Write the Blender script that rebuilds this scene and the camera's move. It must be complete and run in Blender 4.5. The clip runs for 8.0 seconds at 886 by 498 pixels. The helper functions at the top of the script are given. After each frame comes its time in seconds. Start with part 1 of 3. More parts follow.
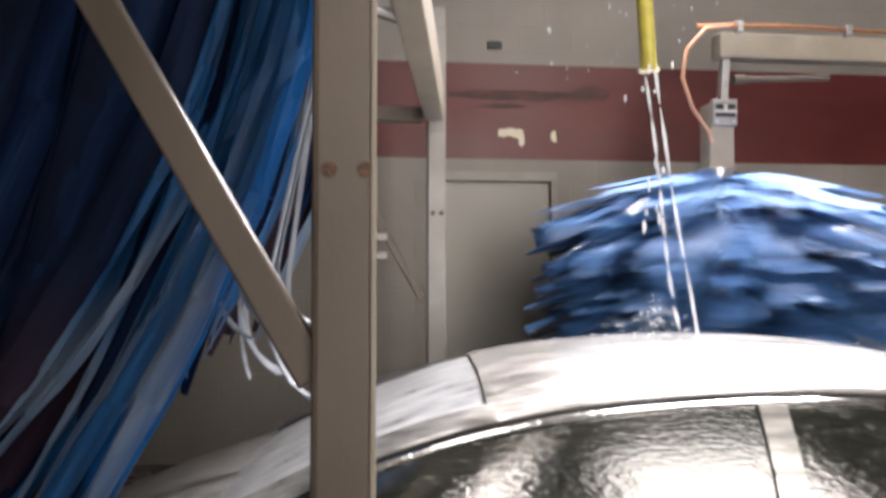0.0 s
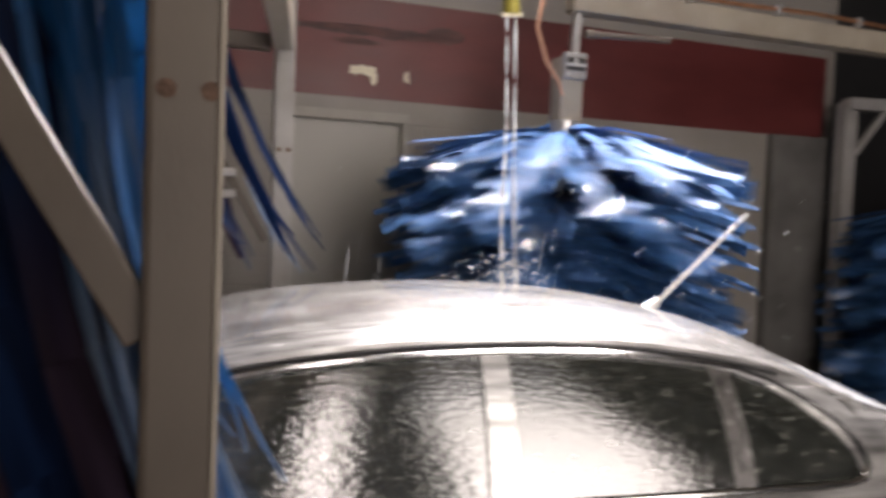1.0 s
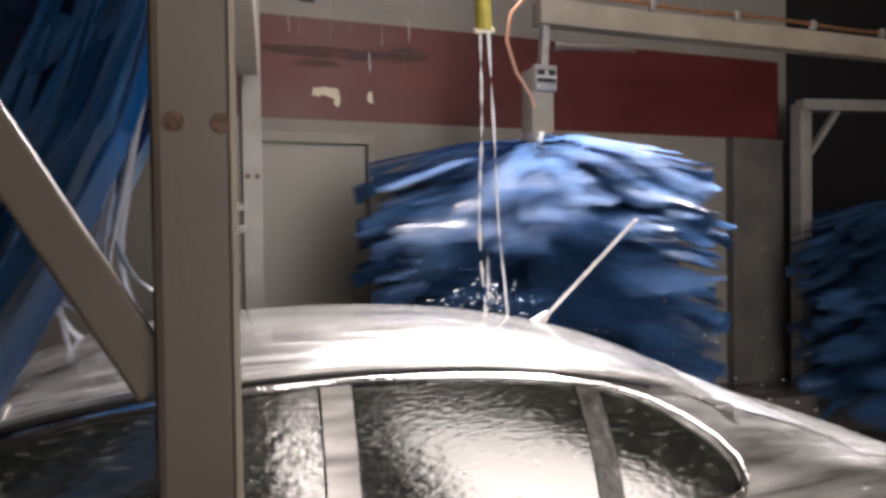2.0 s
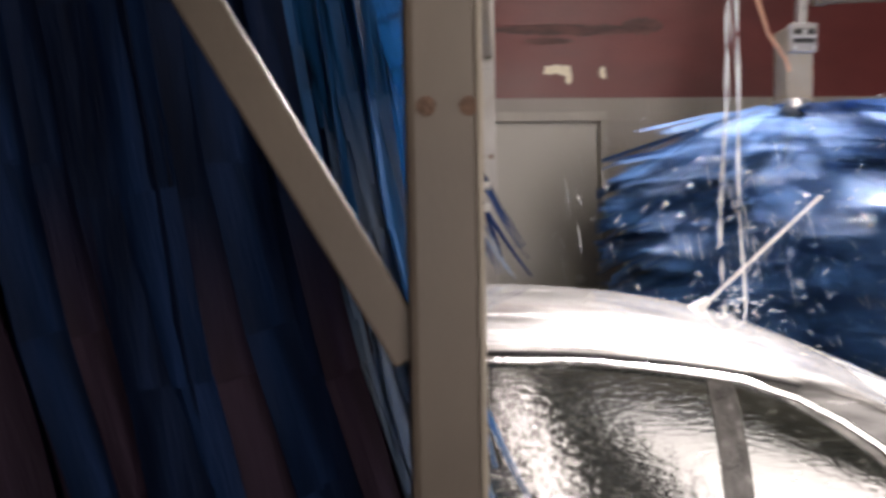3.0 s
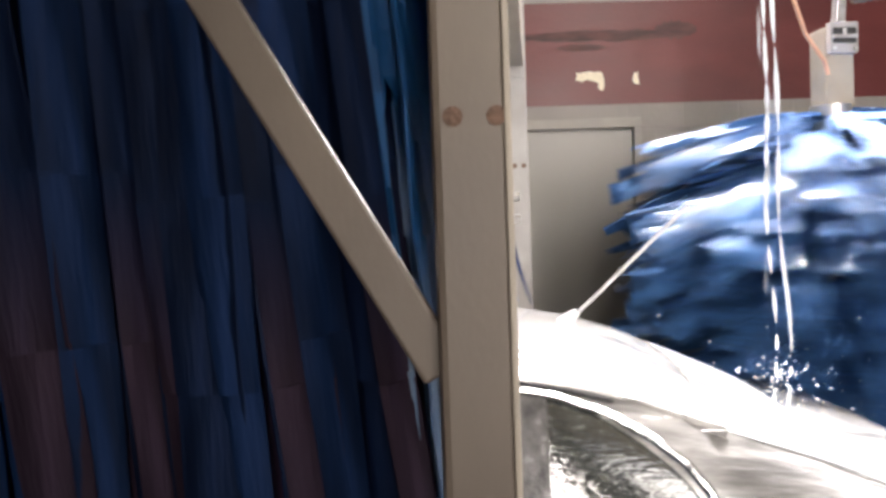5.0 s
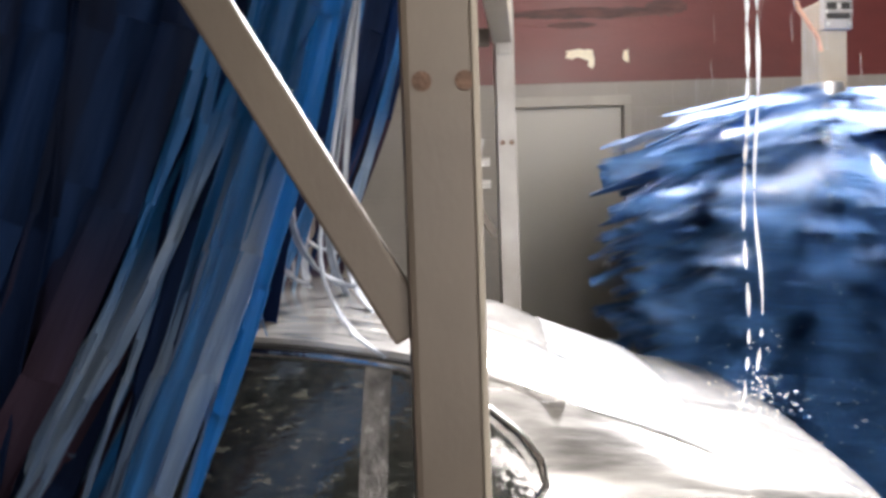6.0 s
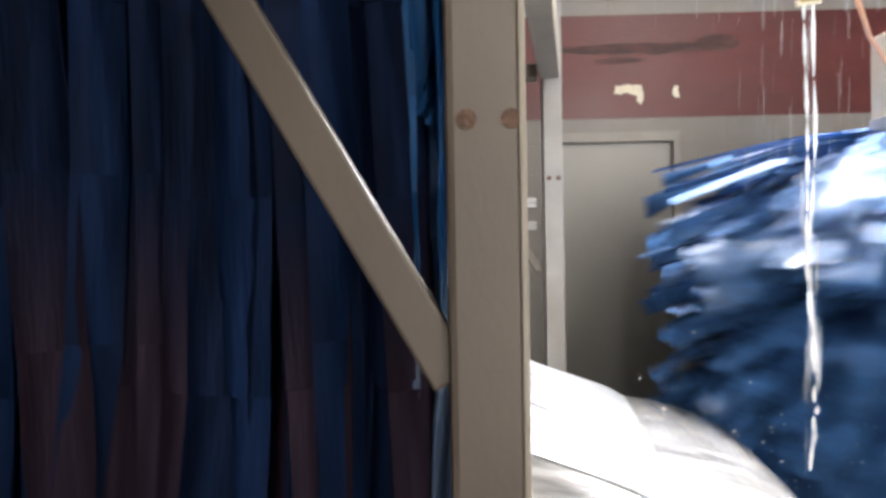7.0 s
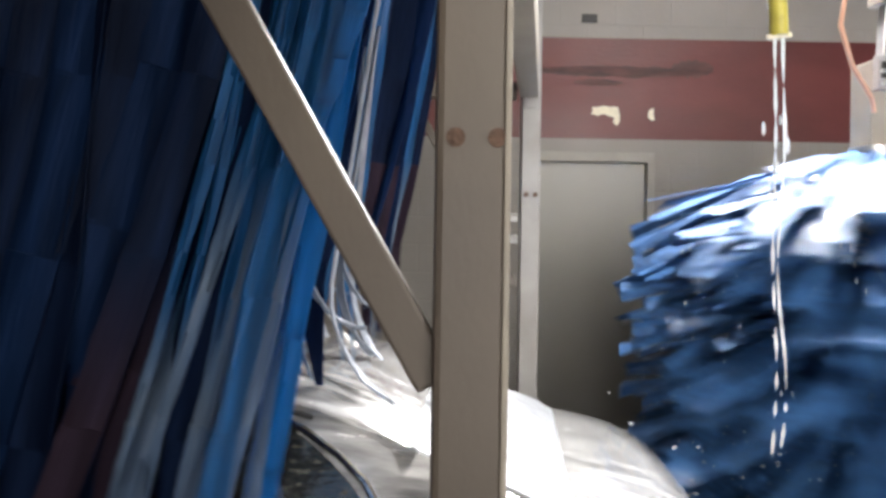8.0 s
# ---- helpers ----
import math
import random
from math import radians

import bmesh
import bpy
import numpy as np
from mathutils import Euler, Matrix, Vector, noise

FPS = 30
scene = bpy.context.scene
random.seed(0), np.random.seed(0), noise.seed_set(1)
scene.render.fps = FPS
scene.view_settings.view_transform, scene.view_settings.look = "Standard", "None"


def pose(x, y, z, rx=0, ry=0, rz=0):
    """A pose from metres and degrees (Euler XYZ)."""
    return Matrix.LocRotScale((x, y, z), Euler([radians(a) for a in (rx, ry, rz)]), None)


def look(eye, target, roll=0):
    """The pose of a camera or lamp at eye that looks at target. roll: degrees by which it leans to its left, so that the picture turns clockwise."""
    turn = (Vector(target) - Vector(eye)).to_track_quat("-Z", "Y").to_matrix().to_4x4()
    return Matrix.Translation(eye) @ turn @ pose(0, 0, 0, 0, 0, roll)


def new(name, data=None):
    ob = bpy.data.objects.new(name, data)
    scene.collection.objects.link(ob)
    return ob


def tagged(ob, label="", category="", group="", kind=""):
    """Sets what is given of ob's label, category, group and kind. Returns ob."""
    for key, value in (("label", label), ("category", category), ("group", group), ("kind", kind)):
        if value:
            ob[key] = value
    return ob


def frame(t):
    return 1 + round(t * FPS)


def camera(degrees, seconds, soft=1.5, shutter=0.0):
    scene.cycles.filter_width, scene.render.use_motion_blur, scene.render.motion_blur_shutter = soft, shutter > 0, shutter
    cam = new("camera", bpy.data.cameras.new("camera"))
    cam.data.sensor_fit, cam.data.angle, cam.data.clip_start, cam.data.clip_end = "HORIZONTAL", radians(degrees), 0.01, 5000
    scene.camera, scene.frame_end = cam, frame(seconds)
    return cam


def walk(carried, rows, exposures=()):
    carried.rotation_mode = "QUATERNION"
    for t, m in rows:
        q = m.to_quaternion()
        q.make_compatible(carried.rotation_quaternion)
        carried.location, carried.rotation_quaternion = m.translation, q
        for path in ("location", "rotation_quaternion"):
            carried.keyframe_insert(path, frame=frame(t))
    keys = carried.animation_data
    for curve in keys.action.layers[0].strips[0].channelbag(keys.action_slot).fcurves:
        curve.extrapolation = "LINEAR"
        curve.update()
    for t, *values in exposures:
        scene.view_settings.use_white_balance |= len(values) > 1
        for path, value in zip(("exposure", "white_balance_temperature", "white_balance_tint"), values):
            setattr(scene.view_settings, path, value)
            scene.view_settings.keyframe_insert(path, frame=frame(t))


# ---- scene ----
cam = camera(62, 8.0, soft=3.3, shutter=0.45)
PATH = [
    (0, (0.019, -0.463, 1.731), (0.235, 1.524, 1.791), -0.0),
    (0.3, (0.028, -0.465, 1.725), (0.273, 1.519, 1.695), -1.0),
    (0.5, (0.024, -0.394, 1.73), (0.368, 1.575, 1.667), -1.1),
    (1, (0.008, -0.341, 1.736), (0.642, 1.553, 1.648), 2.2),
    (1.2, (-0.011, -0.315, 1.745), (0.767, 1.526, 1.685), 2.1),
    (2.3, (-0.066, -0.264, 1.748), (0.603, 1.621, 1.711), -2.8),
    (2.5, (-0.07, -0.26, 1.747), (0.436, 1.675, 1.711), -1.4),
    (3, (-0.077, -0.269, 1.747), (0.06, 1.725, 1.657), -1.0),
    (3.5, (-0.086, -0.234, 1.749), (-0.25, 1.757, 1.654), 0.3),
    (3.9, (-0.082, -0.233, 1.747), (-0.25, 1.757, 1.636), -0.3),
    (4, (-0.078, -0.225, 1.749), (-0.214, 1.767, 1.627), -0.3),
    (4.5, (-0.07, -0.244, 1.751), (-0.074, 1.755, 1.692), -0.8),
    (5.8, (-0.056, -0.254, 1.742), (0.016, 1.743, 1.652), -2.6),
    (6, (-0.039, -0.268, 1.728), (0.019, 1.728, 1.614), -1.9),
    (6.5, (-0.028, -0.239, 1.734), (-0.217, 1.751, 1.655), -2.0),
    (7, (-0.036, -0.233, 1.739), (-0.096, 1.766, 1.716), -1.0),
    (7.5, (-0.048, -0.246, 1.739), (-0.065, 1.754, 1.73), -0.2),
    (7.6, (-0.047, -0.255, 1.739), (-0.062, 1.745, 1.729), -0.1),
    (8, (-0.051, -0.287, 1.735), (-0.04, 1.713, 1.747), 0.9),
]
walk(cam, [(t, look(eye, target, roll)) for t, eye, target, roll in PATH],
     exposures=[(0, 0.15, 7050, 17), (1.0, -0.42, 7150, 20), (2.5, -0.4, 7150, 19), (3.0, -0.1, 7150, 20), (3.5, 0.45, 7100, 20), (4.0, 0.75, 7100, 19), (6.0, 0.68, 6950, 15), (8.0, 0.52, 6750, 12)])

# ---- place ----


# world and lights
world = bpy.data.worlds.new("world")
scene.world = world
world.use_nodes = True
wn = world.node_tree
sky = wn.nodes.new("ShaderNodeTexSky")
sky.sky_type, sky.sun_disc = "NISHITA", False
sky.sun_elevation, sky.sun_rotation = radians(40), radians(200)
wn.nodes["Background"].inputs[1].default_value = 0.12
wn.links.new(sky.outputs[0], wn.nodes["Background"].inputs[0])


def area_lamp(name, m, sx, sy, watts, colour):
    d = bpy.data.lights.new(name, "AREA")
    d.shape, d.size, d.size_y, d.energy, d.color = "RECTANGLE", sx, sy, watts, colour
    ob = new(name, d)
    ob.matrix_world = m
    return ob


area_lamp("daylight_window", look((2.45, -2.6, 3.45), (2.45, 3, 3.45)), 1.9, 5.6, 90, (1, 0.965, 0.95)).data.spread = radians(100)
area_lamp("daylight_slot", look((0.3, -2.6, 3.45), (0.3, 3, 3.45)), 0.08, 5.6, 48, (1, 0.98, 0.96))
flood = area_lamp("light_bar_lamp", look((2.4, 3.65, 4.4), (2.15, 1.6, 1.5)), 2.4, 0.3, 410, (0.94, 0.965, 1))
flood.data.spread = radians(88)


# materials
def material(name, base, rough=0.5, metal=0.0, vary=0.15, scale=6.0, bump=0.1, bump_scale=40.0, stretch=(1, 1, 1), dirt=None, dirt_amount=0.4, transmission=0.0, random_tint=0.0, coat=0.0, spec=0.5, emit=0.0, blocks=False, glow_through=None, ior=1.45, fade=None):
    m = bpy.data.materials.new(name)
    m.use_nodes = True
    nt = m.node_tree
    b = nt.nodes["Principled BSDF"]
    b.inputs["Metallic"].default_value = metal
    b.inputs["IOR"].default_value = ior
    b.inputs["Transmission Weight"].default_value = transmission
    b.inputs["Coat Weight"].default_value = coat
    b.inputs["Coat Roughness"].default_value = 0.05
    b.inputs["Specular IOR Level"].default_value = spec
    tc = nt.nodes.new("ShaderNodeTexCoord")
    mp = nt.nodes.new("ShaderNodeMapping")
    mp.inputs["Scale"].default_value = stretch
    nt.links.new(tc.outputs["Object"], mp.inputs["Vector"])
    n1 = nt.nodes.new("ShaderNodeTexNoise")
    n1.inputs["Scale"].default_value, n1.inputs["Detail"].default_value = scale, 6
    n2 = nt.nodes.new("ShaderNodeTexNoise")
    n2.inputs["Scale"].default_value, n2.inputs["Detail"].default_value = bump_scale, 4
    for n in (n1, n2):
        nt.links.new(mp.outputs[0], n.inputs["Vector"])
    ramp = nt.nodes.new("ShaderNodeValToRGB")
    lo = [max(0, c * (1 - vary)) for c in base]
    hi = [min(1, c * (1 + vary)) for c in base]
    ramp.color_ramp.elements[0].position, ramp.color_ramp.elements[1].position = 0.3, 0.7
    ramp.color_ramp.elements[0].color, ramp.color_ramp.elements[1].color = (*lo, 1), (*hi, 1)
    nt.links.new(n1.outputs[0], ramp.inputs[0])
    out = ramp.outputs[0]
    if dirt:
        n3 = nt.nodes.new("ShaderNodeTexNoise")
        n3.inputs["Scale"].default_value, n3.inputs["Detail"].default_value = scale * 0.35, 8
        nt.links.new(mp.outputs[0], n3.inputs["Vector"])
        r3 = nt.nodes.new("ShaderNodeMapRange")
        r3.inputs[1].default_value, r3.inputs[2].default_value, r3.inputs[4].default_value = 0.5, 0.72, dirt_amount
        nt.links.new(n3.outputs[0], r3.inputs[0])
        mx = nt.nodes.new("ShaderNodeMix")
        mx.data_type = "RGBA"
        nt.links.new(r3.outputs[0], mx.inputs[0])
        nt.links.new(out, mx.inputs[6])
        mx.inputs[7].default_value = (*dirt, 1)
        out = mx.outputs[2]
    blend = None
    if fade:
        # one wash of colour gives way to another down the cloth, unevenly
        sz = nt.nodes.new("ShaderNodeSeparateXYZ")
        nt.links.new(tc.outputs["Object"], sz.inputs[0])
        ad = nt.nodes.new("ShaderNodeMath")
        ad.operation = "MULTIPLY_ADD"
        ad.inputs[1].default_value = 0.6 * fade[2]
        nt.links.new(n1.outputs[0], ad.inputs[0])
        nt.links.new(sz.outputs[2], ad.inputs[2])
        fr = nt.nodes.new("ShaderNodeMapRange")
        fr.inputs[1].default_value, fr.inputs[2].default_value = -0.7 * fade[2], 0.3 * fade[2]
        nt.links.new(ad.outputs[0], fr.inputs[0])
        blend = fr.outputs[0]
        fm = nt.nodes.new("ShaderNodeMix")
        fm.data_type = "RGBA"
        nt.links.new(blend, fm.inputs[0])
        nt.links.new(out, fm.inputs[6])
        fm.inputs[7].default_value = (*fade[0], 1)
        out = fm.outputs[2]
    if random_tint:
        oi = nt.nodes.new("ShaderNodeObjectInfo")
        mr = nt.nodes.new("ShaderNodeMapRange")
        mr.inputs[3].default_value, mr.inputs[4].default_value = 1 - random_tint, 1 + random_tint
        nt.links.new(oi.outputs["Random"], mr.inputs[0])
        hs = nt.nodes.new("ShaderNodeHueSaturation")
        nt.links.new(mr.outputs[0], hs.inputs["Value"])
        nt.links.new(out, hs.inputs["Color"])
        out = hs.outputs[0]
    nt.links.new(out, b.inputs["Base Color"])
    rr = nt.nodes.new("ShaderNodeMapRange")
    rr.inputs[3].default_value, rr.inputs[4].default_value = max(0.0, rough * 0.75), min(1.0, rough * 1.3)
    nt.links.new(n1.outputs[0], rr.inputs[0])
    nt.links.new(rr.outputs[0], b.inputs["Roughness"])
    if bump:
        bp = nt.nodes.new("ShaderNodeBump")
        bp.inputs["Strength"].default_value, bp.inputs["Distance"].default_value = bump, 0.01
        nt.links.new(n2.outputs[0], bp.inputs["Height"])
        if blocks:
            cx = nt.nodes.new("ShaderNodeSeparateXYZ")
            cy = nt.nodes.new("ShaderNodeCombineXYZ")
            nt.links.new(tc.outputs["Object"], cx.inputs[0])
            nt.links.new(cx.outputs[0], cy.inputs[0])
            nt.links.new(cx.outputs[2], cy.inputs[1])
            br = nt.nodes.new("ShaderNodeTexBrick")
            br.inputs["Scale"].default_value = 1.0
            br.inputs["Brick Width"].default_value, br.inputs["Row Height"].default_value, br.inputs["Mortar Size"].default_value = 0.4, 0.2, 0.006
            br.inputs["Mortar Smooth"].default_value = 0.6
            nt.links.new(cy.outputs[0], br.inputs["Vector"])
            b2 = nt.nodes.new("ShaderNodeBump")
            b2.invert = True
            b2.inputs["Strength"].default_value, b2.inputs["Distance"].default_value = 0.5, 0.006
            nt.links.new(br.outputs["Fac"], b2.inputs["Height"])
            nt.links.new(b2.outputs[0], bp.inputs["Normal"])
        nt.links.new(bp.outputs[0], b.inputs["Normal"])
    if glow_through:
        tr = nt.nodes.new("ShaderNodeBsdfTranslucent")
        tr.inputs[0].default_value = (*glow_through, 1)
        if blend:
            gm = nt.nodes.new("ShaderNodeMix")
            gm.data_type = "RGBA"
            nt.links.new(blend, gm.inputs[0])
            gm.inputs[6].default_value, gm.inputs[7].default_value = (*glow_through, 1), (*fade[1], 1)
            nt.links.new(gm.outputs[2], tr.inputs[0])
        ms = nt.nodes.new("ShaderNodeMixShader")
        ms.inputs[0].default_value = 0.35
        nt.links.new(b.outputs[0], ms.inputs[1])
        nt.links.new(tr.outputs[0], ms.inputs[2])
        nt.links.new(ms.outputs[0], nt.nodes["Material Output"].inputs["Surface"])
    if emit:
        nt.links.new(out, b.inputs["Emission Color"])
        b.inputs["Emission Strength"].default_value = emit
    return m


WALL = material("white_block_paint", (0.25, 0.23, 0.212), 0.55, vary=0.1, scale=2.0, bump=0.25, bump_scale=30, dirt=(0.2, 0.18, 0.15), dirt_amount=0.5, blocks=True)
RED = material("red_stripe_paint", (0.115, 0.022, 0.0215), 0.45, vary=0.2, scale=2.5, bump=0.2, bump_scale=30, stretch=(0.6, 1, 1.5), dirt=(0.085, 0.022, 0.022), dirt_amount=0.7)
DOORM = material("door_paint", (0.29, 0.278, 0.254), 0.4, vary=0.05, scale=1.5, bump=0.05, dirt=(0.24, 0.225, 0.19), dirt_amount=0.3)
TRIM = material("door_frame_paint", (0.3, 0.28, 0.25), 0.5, vary=0.1)
FLOOR = material("wet_concrete", (0.13, 0.125, 0.12), 0.25, vary=0.3, scale=2, bump=0.3, bump_scale=25)
CEIL = material("ceiling_panel", (0.25, 0.22, 0.18), 0.7, vary=0.2, scale=2)
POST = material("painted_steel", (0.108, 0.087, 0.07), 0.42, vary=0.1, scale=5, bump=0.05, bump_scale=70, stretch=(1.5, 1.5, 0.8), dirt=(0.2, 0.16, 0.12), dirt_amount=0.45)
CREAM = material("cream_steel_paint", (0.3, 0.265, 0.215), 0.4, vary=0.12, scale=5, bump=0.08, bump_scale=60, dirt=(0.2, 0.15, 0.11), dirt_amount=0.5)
GREYPAINT = material("grey_steel_paint", (0.3, 0.29, 0.28), 0.45, vary=0.15, scale=5, bump=0.06, bump_scale=60, dirt=(0.16, 0.13, 0.11), dirt_amount=0.5)
RUST = material("rusty_bolt", (0.11, 0.065, 0.045), 0.75, vary=0.4, scale=60, bump=0.4, bump_scale=160)
STEEL = material("galvanised_steel", (0.5, 0.5, 0.5), 0.35, metal=0.8, vary=0.2, scale=15)
SILVER = material("wet_silver_paint", (0.45, 0.443, 0.432), 0.24, metal=0.62, vary=0.5, scale=13, bump=0.14, bump_scale=40, stretch=(0.3, 2.4, 2.0), dirt=(0.13, 0.13, 0.13), dirt_amount=0.6, coat=0.6)
GLASS = material("wet_car_glass", (0.03, 0.033, 0.03), 0.05, vary=0.7, scale=130, bump=0.14, bump_scale=72, stretch=(0.42, 1, 1.4), dirt=(0.34, 0.35, 0.31), dirt_amount=0.4, transmission=0.2, spec=0.5, ior=2.35)
FROST = material("wet_rubber_film", (0.1, 0.095, 0.09), 0.25, vary=0.5, scale=30, bump=0.5, bump_scale=120, stretch=(1, 1, 0.5), spec=0.7)
# pale base holds both the soapy water and the glare on the glass
SHEET = material("soapy_glare_glass", (0.29, 0.3, 0.31), 0.3, vary=0.5, scale=9, bump=0.3, bump_scale=40, stretch=(0.6, 2, 1.4), spec=0.6, coat=0.4)
RUBBER = material("black_rubber", (0.02, 0.02, 0.02), 0.5, vary=0.2, scale=20)
CHROME = material("chrome_trim", (0.7, 0.7, 0.7), 0.12, metal=1.0, vary=0.05)
TYRE = material("tyre_rubber", (0.025, 0.025, 0.025), 0.7, vary=0.2, scale=30)
REDLENS = material("red_lens", (0.4, 0.01, 0.01), 0.1, vary=0.1, transmission=0.3)
BLUE_IN, BLUE_THROUGH = (0.011, 0.088, 0.235), (0.03, 0.35, 0.64)
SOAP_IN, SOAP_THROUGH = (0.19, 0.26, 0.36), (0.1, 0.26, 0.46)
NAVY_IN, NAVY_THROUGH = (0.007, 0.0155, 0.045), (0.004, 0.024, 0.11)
BLUE = material("blue_cloth", BLUE_IN, 0.42, vary=0.6, scale=7, bump=0.5, bump_scale=30, stretch=(6, 6, 0.5), spec=0.35, glow_through=BLUE_THROUGH)
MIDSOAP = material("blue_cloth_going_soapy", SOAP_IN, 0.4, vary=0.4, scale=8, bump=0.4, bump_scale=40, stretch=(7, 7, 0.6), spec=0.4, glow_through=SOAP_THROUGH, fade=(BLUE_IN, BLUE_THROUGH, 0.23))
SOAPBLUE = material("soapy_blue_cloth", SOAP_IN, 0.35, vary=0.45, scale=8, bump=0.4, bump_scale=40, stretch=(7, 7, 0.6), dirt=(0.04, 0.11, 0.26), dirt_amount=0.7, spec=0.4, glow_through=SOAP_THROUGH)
PALECLOTH = material("soapy_cloth", (0.36, 0.39, 0.44), 0.32, vary=0.4, scale=14, bump=0.4, bump_scale=40, stretch=(5, 5, 0.7), glow_through=(0.25, 0.31, 0.39))
# navy, dull blue and plum: the curtain's shade is put into these colours
NAVY = material("shaded_navy_cloth", NAVY_IN, 0.55, vary=0.6, scale=6, bump=0.5, bump_scale=30, stretch=(4, 4, 0.4), spec=0.1, glow_through=NAVY_THROUGH)
DIMBLUE = material("shaded_blue_cloth", (0.008, 0.023, 0.072), 0.55, vary=0.6, scale=6, bump=0.5, bump_scale=30, stretch=(4, 4, 0.4), spec=0.1, glow_through=(0.008, 0.045, 0.17))
TOPLUM = material("shaded_navy_to_plum_cloth", (0.036, 0.024, 0.04), 0.55, vary=0.5, scale=6, bump=0.5, bump_scale=30, stretch=(4, 4, 0.4), spec=0.1, glow_through=(0.06, 0.03, 0.06), fade=(NAVY_IN, NAVY_THROUGH, 0.3))
PURPLE = material("shaded_plum_cloth", (0.036, 0.024, 0.04), 0.55, vary=0.5, scale=6, bump=0.5, bump_scale=30, stretch=(4, 4, 0.4), spec=0.1, glow_through=(0.06, 0.03, 0.06))
RODSTEEL = material("dark_rod_steel", (0.06, 0.058, 0.055), 0.5, vary=0.25, scale=12, dirt=(0.08, 0.05, 0.035))
BLUEB = material("blue_brush_foam", (0.03, 0.092, 0.22), 0.5, vary=0.5, scale=7, bump=0.35, bump_scale=14, stretch=(0.5, 5, 5), random_tint=0.4, spec=0.3, coat=0.25)
COPPER = material("copper_pipe", (0.55, 0.26, 0.14), 0.3, metal=0.8, vary=0.2, scale=12)
HOSE = material("orange_hose", (0.55, 0.3, 0.2), 0.4, vary=0.15, scale=12)
YELLOW = material("yellow_hose", (0.38, 0.33, 0.06), 0.4, vary=0.2, scale=15)
WATER = material("water", (0.92, 0.96, 1.0), 0.08, vary=0.02, bump=0.3, transmission=0.45)
SMUDGE = material("black_smear", (0.07, 0.027, 0.025), 0.6, vary=0.5, scale=9, stretch=(0.5, 1, 2))
PALE = material("pale_plastic", (0.62, 0.62, 0.62), 0.4, vary=0.1, scale=40)
CHIP = material("bare_plaster", (0.72, 0.66, 0.52), 0.8, vary=0.1, scale=20)
SKYGLOW = material("window_daylight", (0.85, 0.95, 0.85), 0.9, vary=0.25, scale=1.2, bump=0, emit=3.0)
LAMPGLOW = material("lamp_tube", (1, 0.97, 0.92), 0.9, vary=0.0, bump=0, emit=9.0)
# dark colour in place of the missing light on the south wall
UNLITWALL = material("unlit_wall_colour", (0.07, 0.068, 0.065), 0.6, vary=0.2, scale=2, blocks=True)
# near black: the cabin's dark, and shade painted on the bay's unlit walls
DARK = material("dark_cabin_and_shade", (0.03, 0.03, 0.032), 0.7, vary=0.2)


# mesh helpers
def box(bm, lo, hi, bevel=0.0):
    r = bmesh.ops.create_cube(bm, size=1.0)
    vs = r["verts"]
    c = [(a + b) / 2 for a, b in zip(lo, hi)]
    s = [abs(b - a) for a, b in zip(lo, hi)]
    for v in vs:
        v.co = Vector((c[k] + v.co[k] * s[k] for k in range(3)))
    if bevel:
        es = list({e for v in vs for e in v.link_edges})
        bmesh.ops.bevel(bm, geom=es, offset=bevel, segments=2, affect="EDGES", profile=0.5)
    return vs


def tube(bm, pts, r, n=10, cap=True):
    """A round bar along the points."""
    pts = [Vector(p) for p in pts]
    rings = []
    side = None
    for i, p in enumerate(pts):
        d = (pts[min(i + 1, len(pts) - 1)] - pts[max(i - 1, 0)]).normalized()
        if side is None:
            side = d.orthogonal().normalized()
        side = (side - d * side.dot(d)).normalized()
        up = d.cross(side)
        rad = r[i] if isinstance(r, (list, tuple)) else r
        rings.append([bm.verts.new(p + (side * math.cos(a) + up * math.sin(a)) * rad) for a in (2 * math.pi * k / n for k in range(n))])
    for a, b in zip(rings, rings[1:]):
        for k in range(n):
            bm.faces.new((a[k], a[(k + 1) % n], b[(k + 1) % n], b[k]))
    if cap:
        bm.faces.new(rings[0][::-1])
        bm.faces.new(rings[-1])


def grid(bm, rows, thick=None):
    """A sheet through rows of points; thick gives it a back."""
    vs = [[bm.verts.new(p) for p in row] for row in rows]
    fs = []
    for a, b in zip(vs, vs[1:]):
        for k in range(len(a) - 1):
            fs.append(bm.faces.new((a[k], a[k + 1], b[k + 1], b[k])))
    if thick:
        bmesh.ops.recalc_face_normals(bm, faces=fs)
        bmesh.ops.solidify(bm, geom=fs, thickness=thick)
    return vs


def mesh_of(name, bm, mat, smooth=False):
    bmesh.ops.recalc_face_normals(bm, faces=bm.faces)
    me = bpy.data.meshes.new(name)
    bm.to_mesh(me)
    bm.free()
    me.materials.append(mat)
    if smooth:
        for p in me.polygons:
            p.use_smooth = True
        me.set_sharp_from_angle(angle=radians(38))
    return me


def part(name, bm, mat, parent=None, label="", smooth=False):
    ob = new(name, mesh_of(name, bm, mat, smooth))
    if parent:
        ob.parent = parent
    if label:
        ob["label"] = label
    return ob


def piece(name, me, parent, m):
    ob = new(name, me)
    ob.parent = parent
    ob.matrix_basis = m
    return ob


def boxes(name, mat, specs, parent=None, label="", bevel=0.004):
    bm = bmesh.new()
    for lo, hi in specs:
        box(bm, lo, hi, bevel)
    return part(name, bm, mat, parent, label)


def thing(name, m, label, category, group=""):
    ob = new(name)
    ob.matrix_world = m
    ob.empty_display_size = 0.1
    return tagged(ob, label, category, group)


